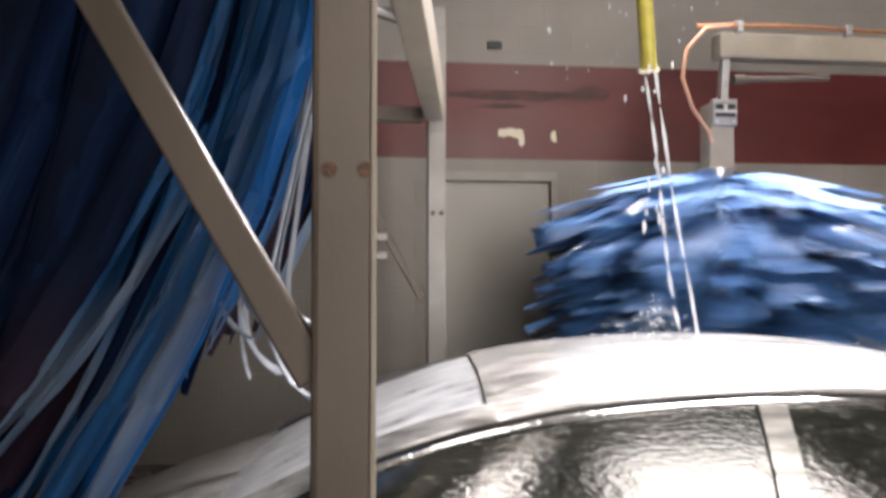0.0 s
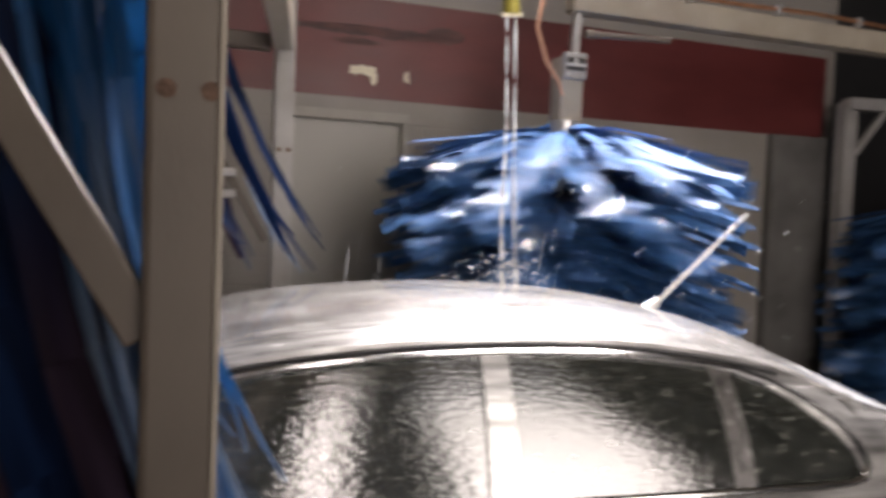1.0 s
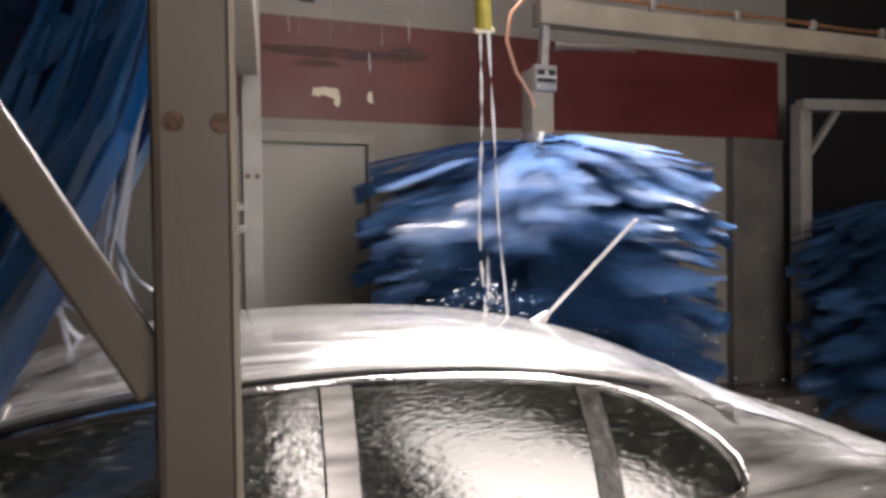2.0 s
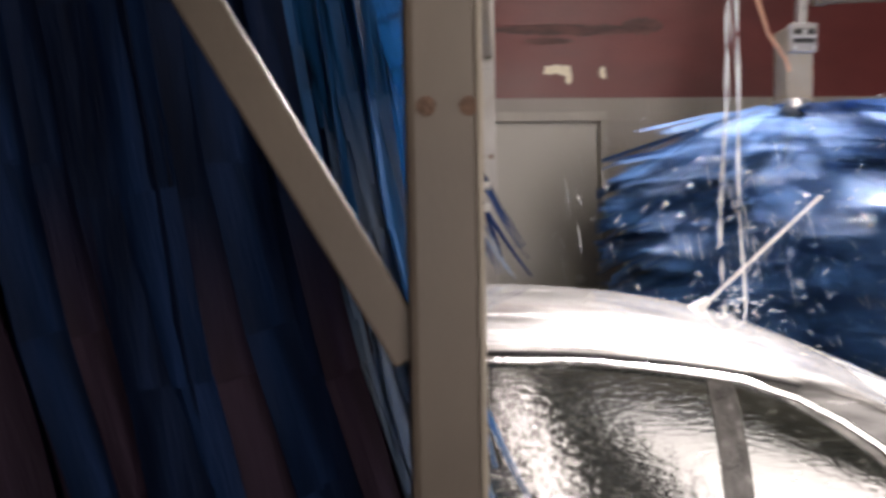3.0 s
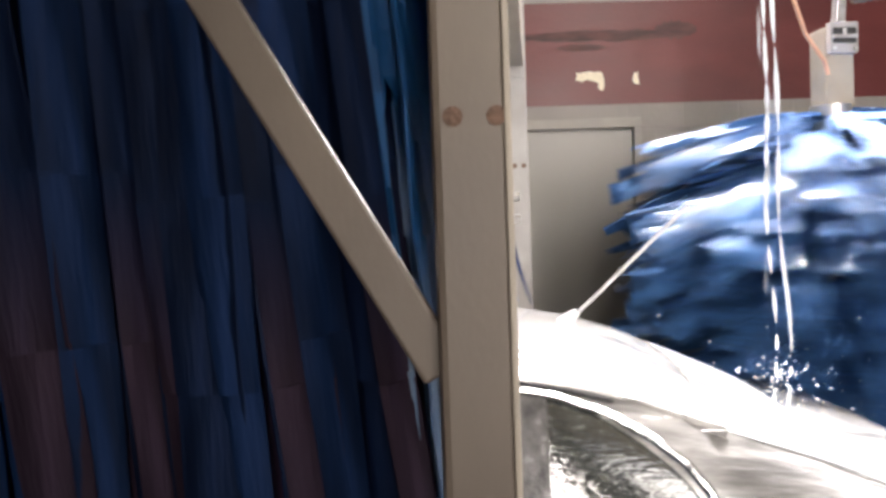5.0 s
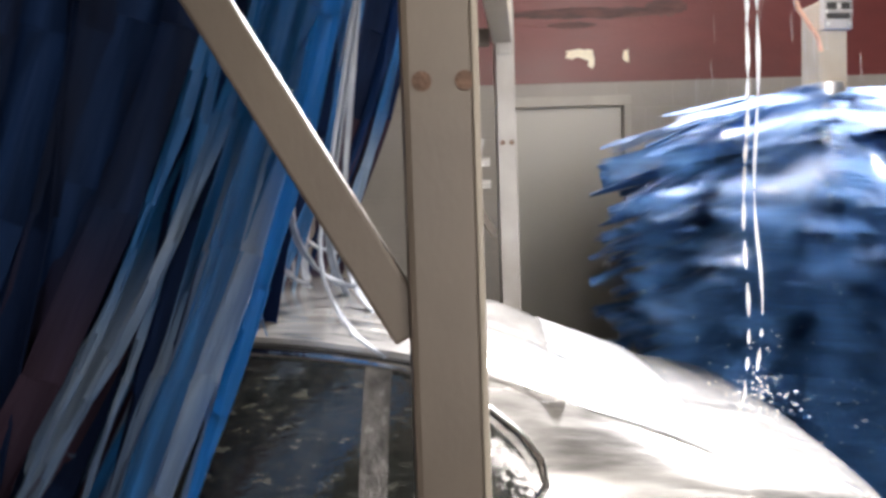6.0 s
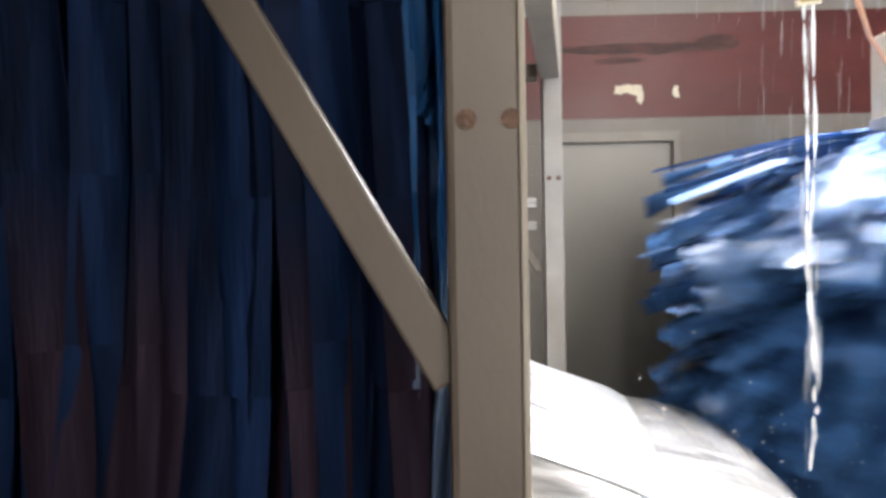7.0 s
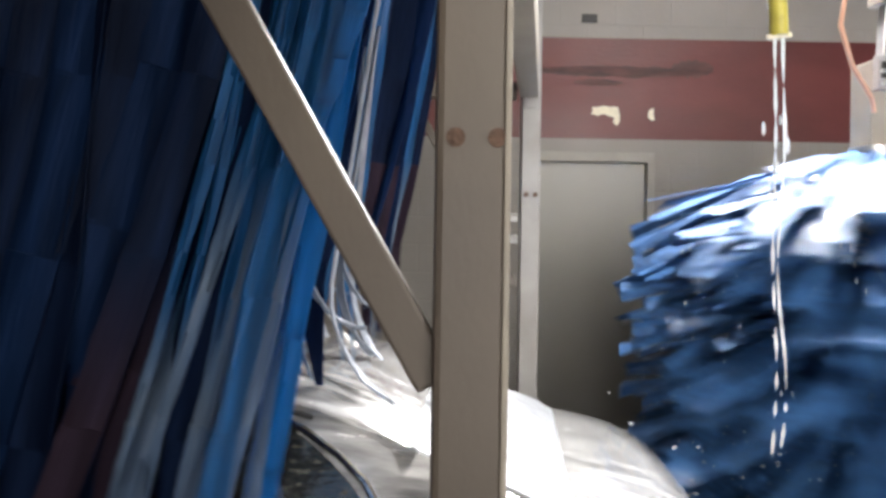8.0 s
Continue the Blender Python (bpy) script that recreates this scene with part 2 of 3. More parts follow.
# the room
def room():
    x0, x1, y0, y1, h = -5.0, 9.0, -2.7, 5.0, 6.4
    tagged(boxes("floor", FLOOR, [((x0, y0, -0.2), (x1, 6.8, 0))], bevel=0), "wet grey concrete wash bay floor", "floor", kind="structure")
    tagged(boxes("ceiling", CEIL, [((x0, y0, h), (x1, 6.8, h + 0.2))], bevel=0), "dim beige painted ceiling of the wash bay", "ceiling", kind="structure")
    d0, d1, db, dt = 0.55, 1.485, 0.36, 2.46
    tagged(boxes("wall_north", WALL, [((x0, 5, 0), (d0, 5.2, h)), ((d1, 5, 0), (5.5, 5.2, h)), ((d0, 5, dt), (d1, 5.2, h)), ((d0, 5, 0), (d1, 5.2, db))], bevel=0),
           "cream painted block wall with water stains", "wall", kind="structure")
    tagged(boxes("wall_west", WALL, [((x0 - 0.2, y0, 0), (x0, y1 + 0.2, h))], bevel=0), "cream painted block wall", "wall", kind="structure")
    # fluorescent batten and skylight
    bat = thing("ceiling_light", pose(0.75, 0.3, 6.22), "long fluorescent batten under the ceiling", "ceiling light")
    boxes("batten", STEEL, [((-0.07, -2.4, 0.05), (0.07, 2.6, 0.17))], bat, "pale metal housing")
    bm = bmesh.new()
    box(bm, (-0.05, -2.35, 0.0), (0.05, 2.55, 0.05), 0.01)
    part("diffuser", bm, LAMPGLOW, bat, "glowing white diffuser")
    fl = thing("light_bar", pose(2.4, 3.68, 4.45), "long strip light hung under the ceiling over the car", "strip light")
    boxes("housing", STEEL, [((-1.4, -0.12, 0.02), (1.4, 0.2, 0.14))], fl)
    for x in (-1.1, 1.1):
        boxes("hanger", STEEL, [((x - 0.02, -0.02, 0.14), (x + 0.02, 0.02, 1.95))], fl)
    # the missing light at this end is in the wall's near-black colour
    tagged(boxes("wall_east", DARK, [((x1, y0, 0), (x1 + 0.2, 6.8, h))], bevel=0), "end wall of the bay, near black to paint its lack of light", "wall", kind="structure")
    w = [(0.23, 0.37, 0.6, 6.3), (1.35, 3.5, 0.6, 6.3)]
    xs = [x0, w[0][0], w[0][1], w[1][0], w[1][1], x1]
    specs = [((xs[k], y0 - 0.2, 0), (xs[k + 1], y0, h)) for k in (0, 2, 4)]
    for a, b, c, d in w:
        specs += [((a, y0 - 0.2, 0), (b, y0, c)), ((a, y0 - 0.2, d), (b, y0, h))]
    # coloured as unlit, which darkens its reflection and its bounce
    tagged(boxes("wall_south", UNLITWALL, specs, bevel=0), "block wall with tall windows, coloured dark to stand for no light", "wall", kind="structure")
    # unseen wall, added to block the window's light from the curtain
    tagged(boxes("wall_light_stop", DARK, [((0.72, y0, 0), (0.84, -0.85, h))], bevel=0), "unseen dark wall added to keep window light off the curtain", "wall", kind="structure")
    tagged(boxes("backdrop", SKYGLOW, [((x0, y0 - 1.2, -0.2), (x1, y0 - 1.1, h + 0.2))], bevel=0), "bright daylight outside the tall windows", "backdrop", kind="structure")
    tagged(boxes("trim", RED, [((x0, 4.996, 2.576), (5.4, 5.0, 3.3))], bevel=0), "faded red painted band along the wall", "painted band", kind="structure")
    tagged(boxes("ledge", FLOOR, [((x0, 4.3, 0), (x1, 5, db))], bevel=0.01), "raised concrete ledge along the wall", "ledge", kind="structure")
    # recess added past the wall, its darkness painted on
    tagged(boxes("wall_recess", DARK, [((5.5, 6.6, 0), (x1, 6.8, h)), ((5.5, 5.2, 0), (5.6, 6.6, h))], bevel=0), "added recess past the wall's end, its shade painted near black", "wall", kind="structure")
    # grey slab stands in for a band of shade on the wall
    tagged(boxes("pier", FLOOR, [((4.78, 4.9, 0.36), (5.5, 5.0, 2.57))]), "grey slab added to paint the shadow at the wall's end", "pier", kind="structure")
    # bare patches and smears on the band
    rng = random.Random(3)
    for outline in ([(1.03, 2.75), (1.04, 2.80), (1.12, 2.815), (1.22, 2.80), (1.235, 2.72), (1.215, 2.665), (1.19, 2.69), (1.185, 2.735), (1.12, 2.75), (1.07, 2.74)],
                    [(1.43, 2.75), (1.445, 2.79), (1.475, 2.80), (1.47, 2.765), (1.485, 2.715), (1.45, 2.72)]):
        bm = bmesh.new()
        pts = []
        for a, b in zip(outline, outline[1:] + outline[:1]):
            for k in range(3):
                pts.append((a[0] + (b[0] - a[0]) * k / 3 + rng.uniform(-0.006, 0.006), a[1] + (b[1] - a[1]) * k / 3 + rng.uniform(-0.006, 0.006)))
        f = bm.faces.new([bm.verts.new((x, 4.995, z)) for x, z in pts])
        r = bmesh.ops.extrude_face_region(bm, geom=[f])
        for v in r["geom"]:
            if isinstance(v, bmesh.types.BMVert):
                v.co.y -= 0.002
        tagged(part("paint_chip", bm, CHIP), "cream patch where the red paint has flaked", "paint chip")
    for x0s, x1s, zc, hh, yy in ((0.6, 1.85, 3.06, 0.05, 4.9945), (1.6, 1.9, 3.09, 0.08, 4.992), (0.9, 1.25, 2.98, 0.03, 4.9925)):
        bm = bmesh.new()
        n = 20
        top = [(x0s + (x1s - x0s) * k / n, zc + hh * (0.35 + 0.65 * math.sin(math.pi * k / n)) * rng.uniform(0.6, 1.0)) for k in range(n + 1)]
        low = [(x0s + (x1s - x0s) * k / n, zc - hh * (0.35 + 0.65 * math.sin(math.pi * k / n)) * rng.uniform(0.6, 1.0)) for k in range(n + 1)]
        grid(bm, [[(x, yy, z) for x, z in top], [(x, yy, z) for x, z in low]])
        tagged(part("grease_smear", bm, SMUDGE), "dark greasy smear on the red band", "smear")
    bm = bmesh.new()
    box(bm, (0.95, 4.985, 3.41), (1.06, 5.0, 3.47), 0.004)
    tagged(part("wall_plate", bm, RUBBER), "small dark plate screwed to the wall", "wall plate")
    # door
    door = tagged(boxes("door_1", DOORM, [((d0 + 0.05, 5.05, db + 0.01), (d1 - 0.05, 5.09, dt - 0.05))]), "closed plain cream metal door in the block wall", "door", kind="structure")
    boxes("door_frame", TRIM, [((d0 - 0.0, 4.985, db), (d0 + 0.05, 5.12, dt - 0.05)), ((d1 - 0.05, 4.985, db), (d1 + 0.0, 5.12, dt - 0.05)), ((d0, 4.985, dt - 0.05), (d1, 5.12, dt + 0.02))], door, "grey painted steel door frame")
    bm = bmesh.new()
    tube(bm, [(1.285, 5.05, 1.27), (1.285, 4.99, 1.27)], 0.012)
    bmesh.ops.create_uvsphere(bm, u_segments=14, v_segments=8, radius=0.032, matrix=Matrix.Translation((1.285, 4.975, 1.27)))
    part("door_knob", bm, STEEL, door, "worn steel knob", True)


room()


# the strip curtain's frame
def strut(bm, a, b, w, d, bevel=0.004):
    """A square bar from a to b, w wide in the picture plane, d deep."""
    a, b = Vector(a), Vector(b)
    vs = box(bm, (-w / 2, -d / 2, 0), (w / 2, d / 2, (b - a).length), bevel)
    z = (b - a).normalized()
    y = Vector((0, 1, 0))
    if abs(z.dot(y)) > 0.9:
        y = Vector((0, 0, 1))
    x = y.cross(z).normalized()
    y = z.cross(x)
    m = Matrix.Translation(a) @ Matrix((x, y, z)).transposed().to_4x4()
    return m


def bar(name, mat, a, b, w, d, parent, label="", bevel=0.005):
    bm = bmesh.new()
    m = strut(bm, a, b, w, d, bevel)
    bm.transform(m)
    return part(name, bm, mat, parent, label)


def frame_stand():
    g = thing("portal_gantry", pose(0, 0, 0), "beige painted steel portal frame with rusty bolts", "steel frame")
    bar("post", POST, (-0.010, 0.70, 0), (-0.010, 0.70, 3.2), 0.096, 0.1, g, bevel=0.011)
    bar("post", GREYPAINT, (0.424, 3.62, 0), (0.424, 3.62, 3.2), 0.098, 0.10, g)
    # the post's lit right edge, painted as a thin cream strip
    boxes("edge_flange", CREAM, [((0.0305, 0.6465, 0.0), (0.0392, 0.66, 3.2))], g, "edge flange of the post, cream to paint the light on it", bevel=0.002)
    boxes("end_plate", GREYPAINT, [((0.385, 3.563, 2.5), (0.455, 3.568, 2.76))], g)
    bar("cross_beam", CREAM, (-0.0, 0.755, 2.66), (0.41, 3.565, 2.66), 0.1, 0.2, g)
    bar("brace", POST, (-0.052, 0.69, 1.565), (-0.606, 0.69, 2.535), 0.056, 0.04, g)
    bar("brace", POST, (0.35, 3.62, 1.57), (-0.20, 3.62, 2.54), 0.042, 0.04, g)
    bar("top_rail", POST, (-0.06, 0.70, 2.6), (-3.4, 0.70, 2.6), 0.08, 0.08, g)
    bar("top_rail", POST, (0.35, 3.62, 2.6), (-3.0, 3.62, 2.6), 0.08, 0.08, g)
    for x in (-0.032, 0.0215):
        bm = bmesh.new()
        tube(bm, [(x, 0.652, 1.883), (x, 0.648, 1.883)], 0.0125, 14)
        part("bolt", bm, RUST, g)
    for z in (1.787, 1.757):
        bm = bmesh.new()
        tube(bm, [(0.036, 0.74, z), (0.058, 0.74, z)], 0.006, 6)
        part("bolt", bm, STEEL, g)
    for x in (0.40, 0.448):
        bm = bmesh.new()
        tube(bm, [(x, 3.57, 2.05), (x, 3.562, 2.05)], 0.013, 8)
        part("bolt", bm, RUST, g)
    for x in (-0.55, -2.6):
        bar("carrier", POST, (x, 0.70, 3.3), (x, 3.62, 3.3), 0.07, 0.08, g)
        for y in (0.70, 3.62):
            bar("upright", POST, (x, y, 2.6), (x, y, 3.3), 0.06, 0.06, g)
    return g


frame_stand()


# the car: origin on the floor under the rear end of its side glass, nose towards -x
def curve(pts, x):
    """Smooth height through a few points."""
    for (a, fa), (b, fb) in zip(pts, pts[1:]):
        if x <= b:
            break
    k = min(max((x - a) / (b - a), 0), 1)
    i = pts.index((a, fa))
    p = pts[max(i - 1, 0)]
    n = pts[min(i + 2, len(pts) - 1)]
    ma = (fb - p[1]) / (b - p[0]) * (b - a)
    mb = (n[1] - fa) / (n[0] - a) * (b - a)
    return (2 * k**3 - 3 * k**2 + 1) * fa + (k**3 - 2 * k**2 + k) * ma + (-2 * k**3 + 3 * k**2) * fb + (k**3 - k**2) * mb


ROOF_Z = [(-2.75, 1.02), (-2.3, 1.26), (-1.9, 1.41), (-1.45, 1.475), (-0.95, 1.49), (-0.5, 1.455), (-0.1, 1.37), (0.2, 1.25), (0.55, 1.075)]
DECK_Z = [(-3.55, 0.70), (-3.4, 0.78), (-2.75, 1.0), (-2.0, 1.03), (0.0, 1.04), (0.45, 1.06), (0.68, 1.03), (0.84, 0.975), (0.94, 0.88), (0.99, 0.72)]
HALF_W = [(-3.55, 0.62), (-3.3, 0.78), (-2.7, 0.86), (-1.5, 0.88), (0.0, 0.88), (0.6, 0.85), (0.84, 0.78), (0.99, 0.66)]
RAIL_W = [(-2.75, 0.76), (-2.3, 0.70), (-1.9, 0.655), (-1.2, 0.64), (-0.5, 0.635), (0.0, 0.65), (0.55, 0.70)]


def rail(x):
    return curve(RAIL_W, x), curve(ROOF_Z, x) - 0.085 * min(1, max(0.25, (x + 2.9))) * (1 - 0.8 * min(1, max(0, (x - 0.05) / 0.42)))


def body_section(x):
    w, top = curve(HALF_W, x), curve(DECK_Z, x)
    belt = top - 0.05
    half = [(0, 0.22), (w * 0.9, 0.24), (w * 0.985, 0.42), (w, 0.62), (w * 0.985, 0.8 * belt + 0.05), (w * 0.95, belt), (w * 0.9, top - 0.012), (w * 0.75, top + 0.004), (w * 0.4, top + 0.018), (0, top + 0.022)]
    return [(x, -y, z) for y, z in half] + [(x, y, z) for y, z in half[-2:0:-1]]


def car():
    c = thing("car", pose(0, 0, 0), "wet silver sedan being washed", "car")
    # shell
    bm = bmesh.new()
    xs = [-3.55, -3.5, -3.35, -3.1, -2.75, -2.4, -2.0, -1.5, -1.0, -0.5, 0.0, 0.3, 0.5, 0.62, 0.74, 0.82, 0.88, 0.92, 0.96, 0.99]
    rings = [[bm.verts.new(p) for p in body_section(x)] for x in xs]
    n = len(rings[0])
    for a, b in zip(rings, rings[1:]):
        for k in range(n):
            bm.faces.new((a[k], a[(k + 1) % n], b[(k + 1) % n], b[k]))
    bm.faces.new(rings[0])
    bm.faces.new(rings[-1][::-1])
    bm.normal_update()
    part("body", bm, SILVER, c, "", True)
    # roof
    bm = bmesh.new()
    rows = []
    for i in range(22):
        x = -1.9 + 1.98 * i / 21
        y, z = rail(x)
        top = curve(ROOF_Z, x)
        row = []
        for k in range(-9, 10):
            u = k / 9
            row.append((x, y * u, z + (top - z) * (1 - abs(u) ** 2.6) - 0.018 * min(1, max(0, (x + 0.25) / 0.33)) ** 2))
        lip = min(1, max(0.05, (0.08 - x) / 0.45))
        row = [(x, -y - 0.012 * lip, z - 0.03 * lip)] + row + [(x, y + 0.012 * lip, z - 0.03 * lip)]
        rows.append(row)
    grid(bm, rows, 0.02)
    part("roof", bm, SILVER, c, "wet silver roof", True)
    # screens
    for name, xa, xb in (("windscreen", -2.72, -1.9), ("rear_window", 0.06, 0.56)):
        bm = bmesh.new()
        rows = []
        for i in range(9):
            x = xa + (xb - xa) * i / 8
            y, z = rail(x)
            top = curve(ROOF_Z, x)
            sink = 0.012 + 0.03 * max(0, (x - 0.42) / 0.14)
            rows.append([(x, y * k / 8, z + (top - z) * (1 - abs(k / 8) ** 2.6) - sink) for k in range(-8, 9)])
        grid(bm, rows, 0.008)
        part(name, bm, SHEET, c, "glass sheeted with soapy water, its glare painted pale", True)
    # sides
    def belt_y(x):
        return curve(HALF_W, x) * 0.93

    def belt_z(x):
        return curve(DECK_Z, x) - 0.035

    def sill(x, s):
        return Vector((x, s * belt_y(x), belt_z(x)))

    def head(x, s):
        y, z = rail(x)
        return Vector((x, s * (y + 0.012), z - 0.03))

    def on_side(x, k, s, out=0.0):
        a, b = sill(x, s), head(x, s)
        p = a.lerp(b, k)
        p.y += s * (0.022 * math.sin(math.pi * k) + out)
        return p

    for s in (-1, 1):
        spans = [("front_window", -2.62, -1.16), ("rear_window_pane", -1.07, -0.44), ("quarter_window", -0.37, 0.0)]
        for name, xa, xb in spans:
            bm = bmesh.new()
            rows = []
            for i in range(11):
                u = i / 10
                x = xa + (xb - xa) * u
                kt = 0.97
                if name == "quarter_window":
                    kt = 0.97 - 0.30 * u ** 2.5
                    if u > 0.85:
                        kt -= 0.25 * (u - 0.85) / 0.15
                rows.append([on_side(x, 0.02 + (kt - 0.02) * k / 8, s) for k in range(9)])
            grid(bm, rows, 0.006)
            part(name, bm, GLASS, c, "dark wet side glass", True)
        # pillars, with the sail panel behind the glass
        for name, xa, xb, mat in (("pillar", -1.155, -1.075, SILVER), ("divider", -0.44, -0.37, FROST)):
            bm = bmesh.new()
            rows = [[on_side(xa + (xb - xa) * i / 3, 0.98 * k / 8, s, 0.012 if mat is SILVER else 0.006) for k in range(9)] for i in range(4)]
            grid(bm, rows, 0.02)
            part(name, bm, mat, c, "", True)
        bm = bmesh.new()
        rows = []
        for i in range(15):
            u = i / 14
            row = []
            for k in range(10):
                v = 1.12 * k / 9
                xf = -0.005 - 0.32 * min(v, 1) ** 3
                xr = 0.50
                x = xf + (xr - xf) * u
                p = on_side(x, v, s, 0.008)
                row.append(p)
            rows.append(row)
        grid(bm, rows, 0.02)
        part("rear_pillar", bm, SILVER, c, "", True)
        bm = bmesh.new()
        rows = []
        for i in range(13):
            x = -2.74 + 0.86 * i / 12
            y, z = rail(x)
            rows.append([(x, s * (y - 0.07), z + 0.028), (x, s * (y - 0.03), z + 0.016), (x, s * (y + 0.004), z - 0.006), (x, s * (y + 0.018), z - 0.045)])
        grid(bm, rows, 0.016)
        part("front_pillar", bm, SILVER, c, "", True)
        # seals and trims round the glass
        top = [on_side(-2.5 + 2.15 * i / 24, 0.985, s, 0.014) for i in range(25)]
        rear = [on_side(x, k, s, 0.014) for x, k in ((-0.22, 0.93), (-0.12, 0.82), (-0.04, 0.66), (0.005, 0.45), (0.015, 0.22), (-0.01, 0.05), (-0.06, 0.005))]
        low = [on_side(-0.15 - 2.3 * i / 16, 0.0, s, 0.014) for i in range(17)]
        bm = bmesh.new()
        tube(bm, top + rear + low, 0.011, 8)
        part("window_trim", bm, CHROME, c, "bright trim round the side glass", True)
        bm = bmesh.new()
        tube(bm, [on_side(-2.3 + 2.1 * i / 20, 1.0, s, 0.006) + Vector((0, 0, 0.012)) for i in range(21)], 0.008, 6)
        part("roof_gutter", bm, RUBBER, c, "", True)
        for x in (-1.55, -0.45):
            bm = bmesh.new()
            w = s * (curve(HALF_W, x) + 0.012)
            tube(bm, [(x - 0.1, w - s * 0.03, 0.86), (x - 0.08, w, 0.87), (x + 0.07, w, 0.87), (x + 0.09, w - s * 0.03, 0.86)], 0.012, 8)
            part("door_handle", bm, SILVER, c, "", True)
        bm = bmesh.new()
        bmesh.ops.create_uvsphere(bm, u_segments=16, v_segments=10, radius=1, matrix=Matrix.Translation((-2.2, s * 0.95, 1.0)) @ Matrix.Diagonal((0.06, 0.11, 0.075, 1)))
        part("wing_mirror", bm, SILVER, c, "", True)
        bm = bmesh.new()
        box(bm, (0.83, s * 0.38 if s > 0 else -0.70, 0.68), (0.978, 0.70 if s > 0 else -0.38, 0.84), 0.02)
        part("tail_light", bm, REDLENS, c, "red tail light")
        for x in (-2.75, 0.12):
            wheel = thing("wheel", pose(x, s * 0.78, 0.31), "", "")
            wheel.parent = c
            bm = bmesh.new()
            prof = [(0.2, -0.1), (0.29, -0.105), (0.31, -0.08), (0.312, 0.08), (0.29, 0.105), (0.2, 0.1)]
            grid(bm, [[(r * math.cos(a), w, r * math.sin(a)) for r, w in prof] for a in (2 * math.pi * k / 32 for k in range(33))])
            part("tyre", bm, TYRE, wheel, "", True)
            bm = bmesh.new()
            tube(bm, [(0, -0.09, 0), (0, 0.09, 0)], 0.2, 28)
            for k in range(10):
                a = 2 * math.pi * k / 10
                tube(bm, [(0.04 * math.cos(a), s * 0.097, 0.04 * math.sin(a)), (0.19 * math.cos(a), s * 0.092, 0.19 * math.sin(a))], 0.014, 6)
            part("rim", bm, STEEL, wheel, "", True)
    # aerial on the rear of the roof
    az = curve(ROOF_Z, -0.25)
    bm = bmesh.new()
    tube(bm, [(-0.27, 0, az - 0.01), (-0.22, 0, az + 0.035)], [0.03, 0.012], 12)
    tube(bm, [(-0.23, 0, az + 0.02), (0.16, 0, az + 0.385)], 0.005, 8)
    for k in range(60):
        u = k / 60
        tube(bm, [(-0.23 + 0.39 * u, 0, az + 0.02 + 0.365 * u), (-0.23 + 0.39 * (u + 0.008), 0, az + 0.02 + 0.365 * (u + 0.008))], 0.0075, 6)
    bm.transform(Matrix.Translation((0.25, 0, -az)))
    aerial = part("aerial", bm, PALE, c, "pale whip aerial with a wound coil", True)
    aerial.location = (-0.25, 0, az)
    bm = bmesh.new()
    box(bm, (0.89, -0.7, 0.35), (1.04, 0.7, 0.6), 0.04)
    part("bumper", bm, SILVER, c)
    bm = bmesh.new()
    box(bm, (-2.4, -0.7, 0.5), (0.3, 0.7, 0.98), 0.05)
    part("cabin_interior", bm, DARK, c, "dark cabin")
    return c, aerial


CAR, AERIAL = car()
CAR_X = [(0, 2.31), (0.5, 2.13), (1.0, 1.95), (1.2, 1.87), (2.3, 1.43), (2.5, 1.36), (3.0, 1.23), (3.5, 1.10), (4.0, 1.01), (4.5, 0.85), (5.8, 0.37), (6.0, 0.31), (6.5, 0.18), (7.0, 0.07), (7.6, -0.05), (8.0, -0.11)]


# wash curtain: strips of six hinged lengths on a carriage that shuttles to and fro
FLUNG = [-2.0, 0.1, 1.85, 4.2, 6.25, 8.44]
EDGE_SLOPE = 0.16


def cycle(t):
    """The angle of the swing; a whole turn when the strips trail furthest behind."""
    for k, (a, b) in enumerate(zip(FLUNG, FLUNG[1:])):
        if t <= b:
            return 2 * math.pi * (k + (t - a) / (b - a))
    return 2 * math.pi * len(FLUNG)


def shuttle(t):
    """The carriage's travel along the bay and its dip."""
    w = cycle(t)
    return 0.15 * math.sin(w + 0.35), -0.05 - 0.05 * math.sin(w + 2.6)


def lean(t, v, ph):
    """Degrees from upright at the part v of a strip's length; the lower part lags."""
    w = cycle(t)
    c = math.cos(w - 0.4 * math.sin(w) + ph - 0.5 * v)
    return (15 + 33 * v) * c if c > 0 else (6 + 21 * v) * c


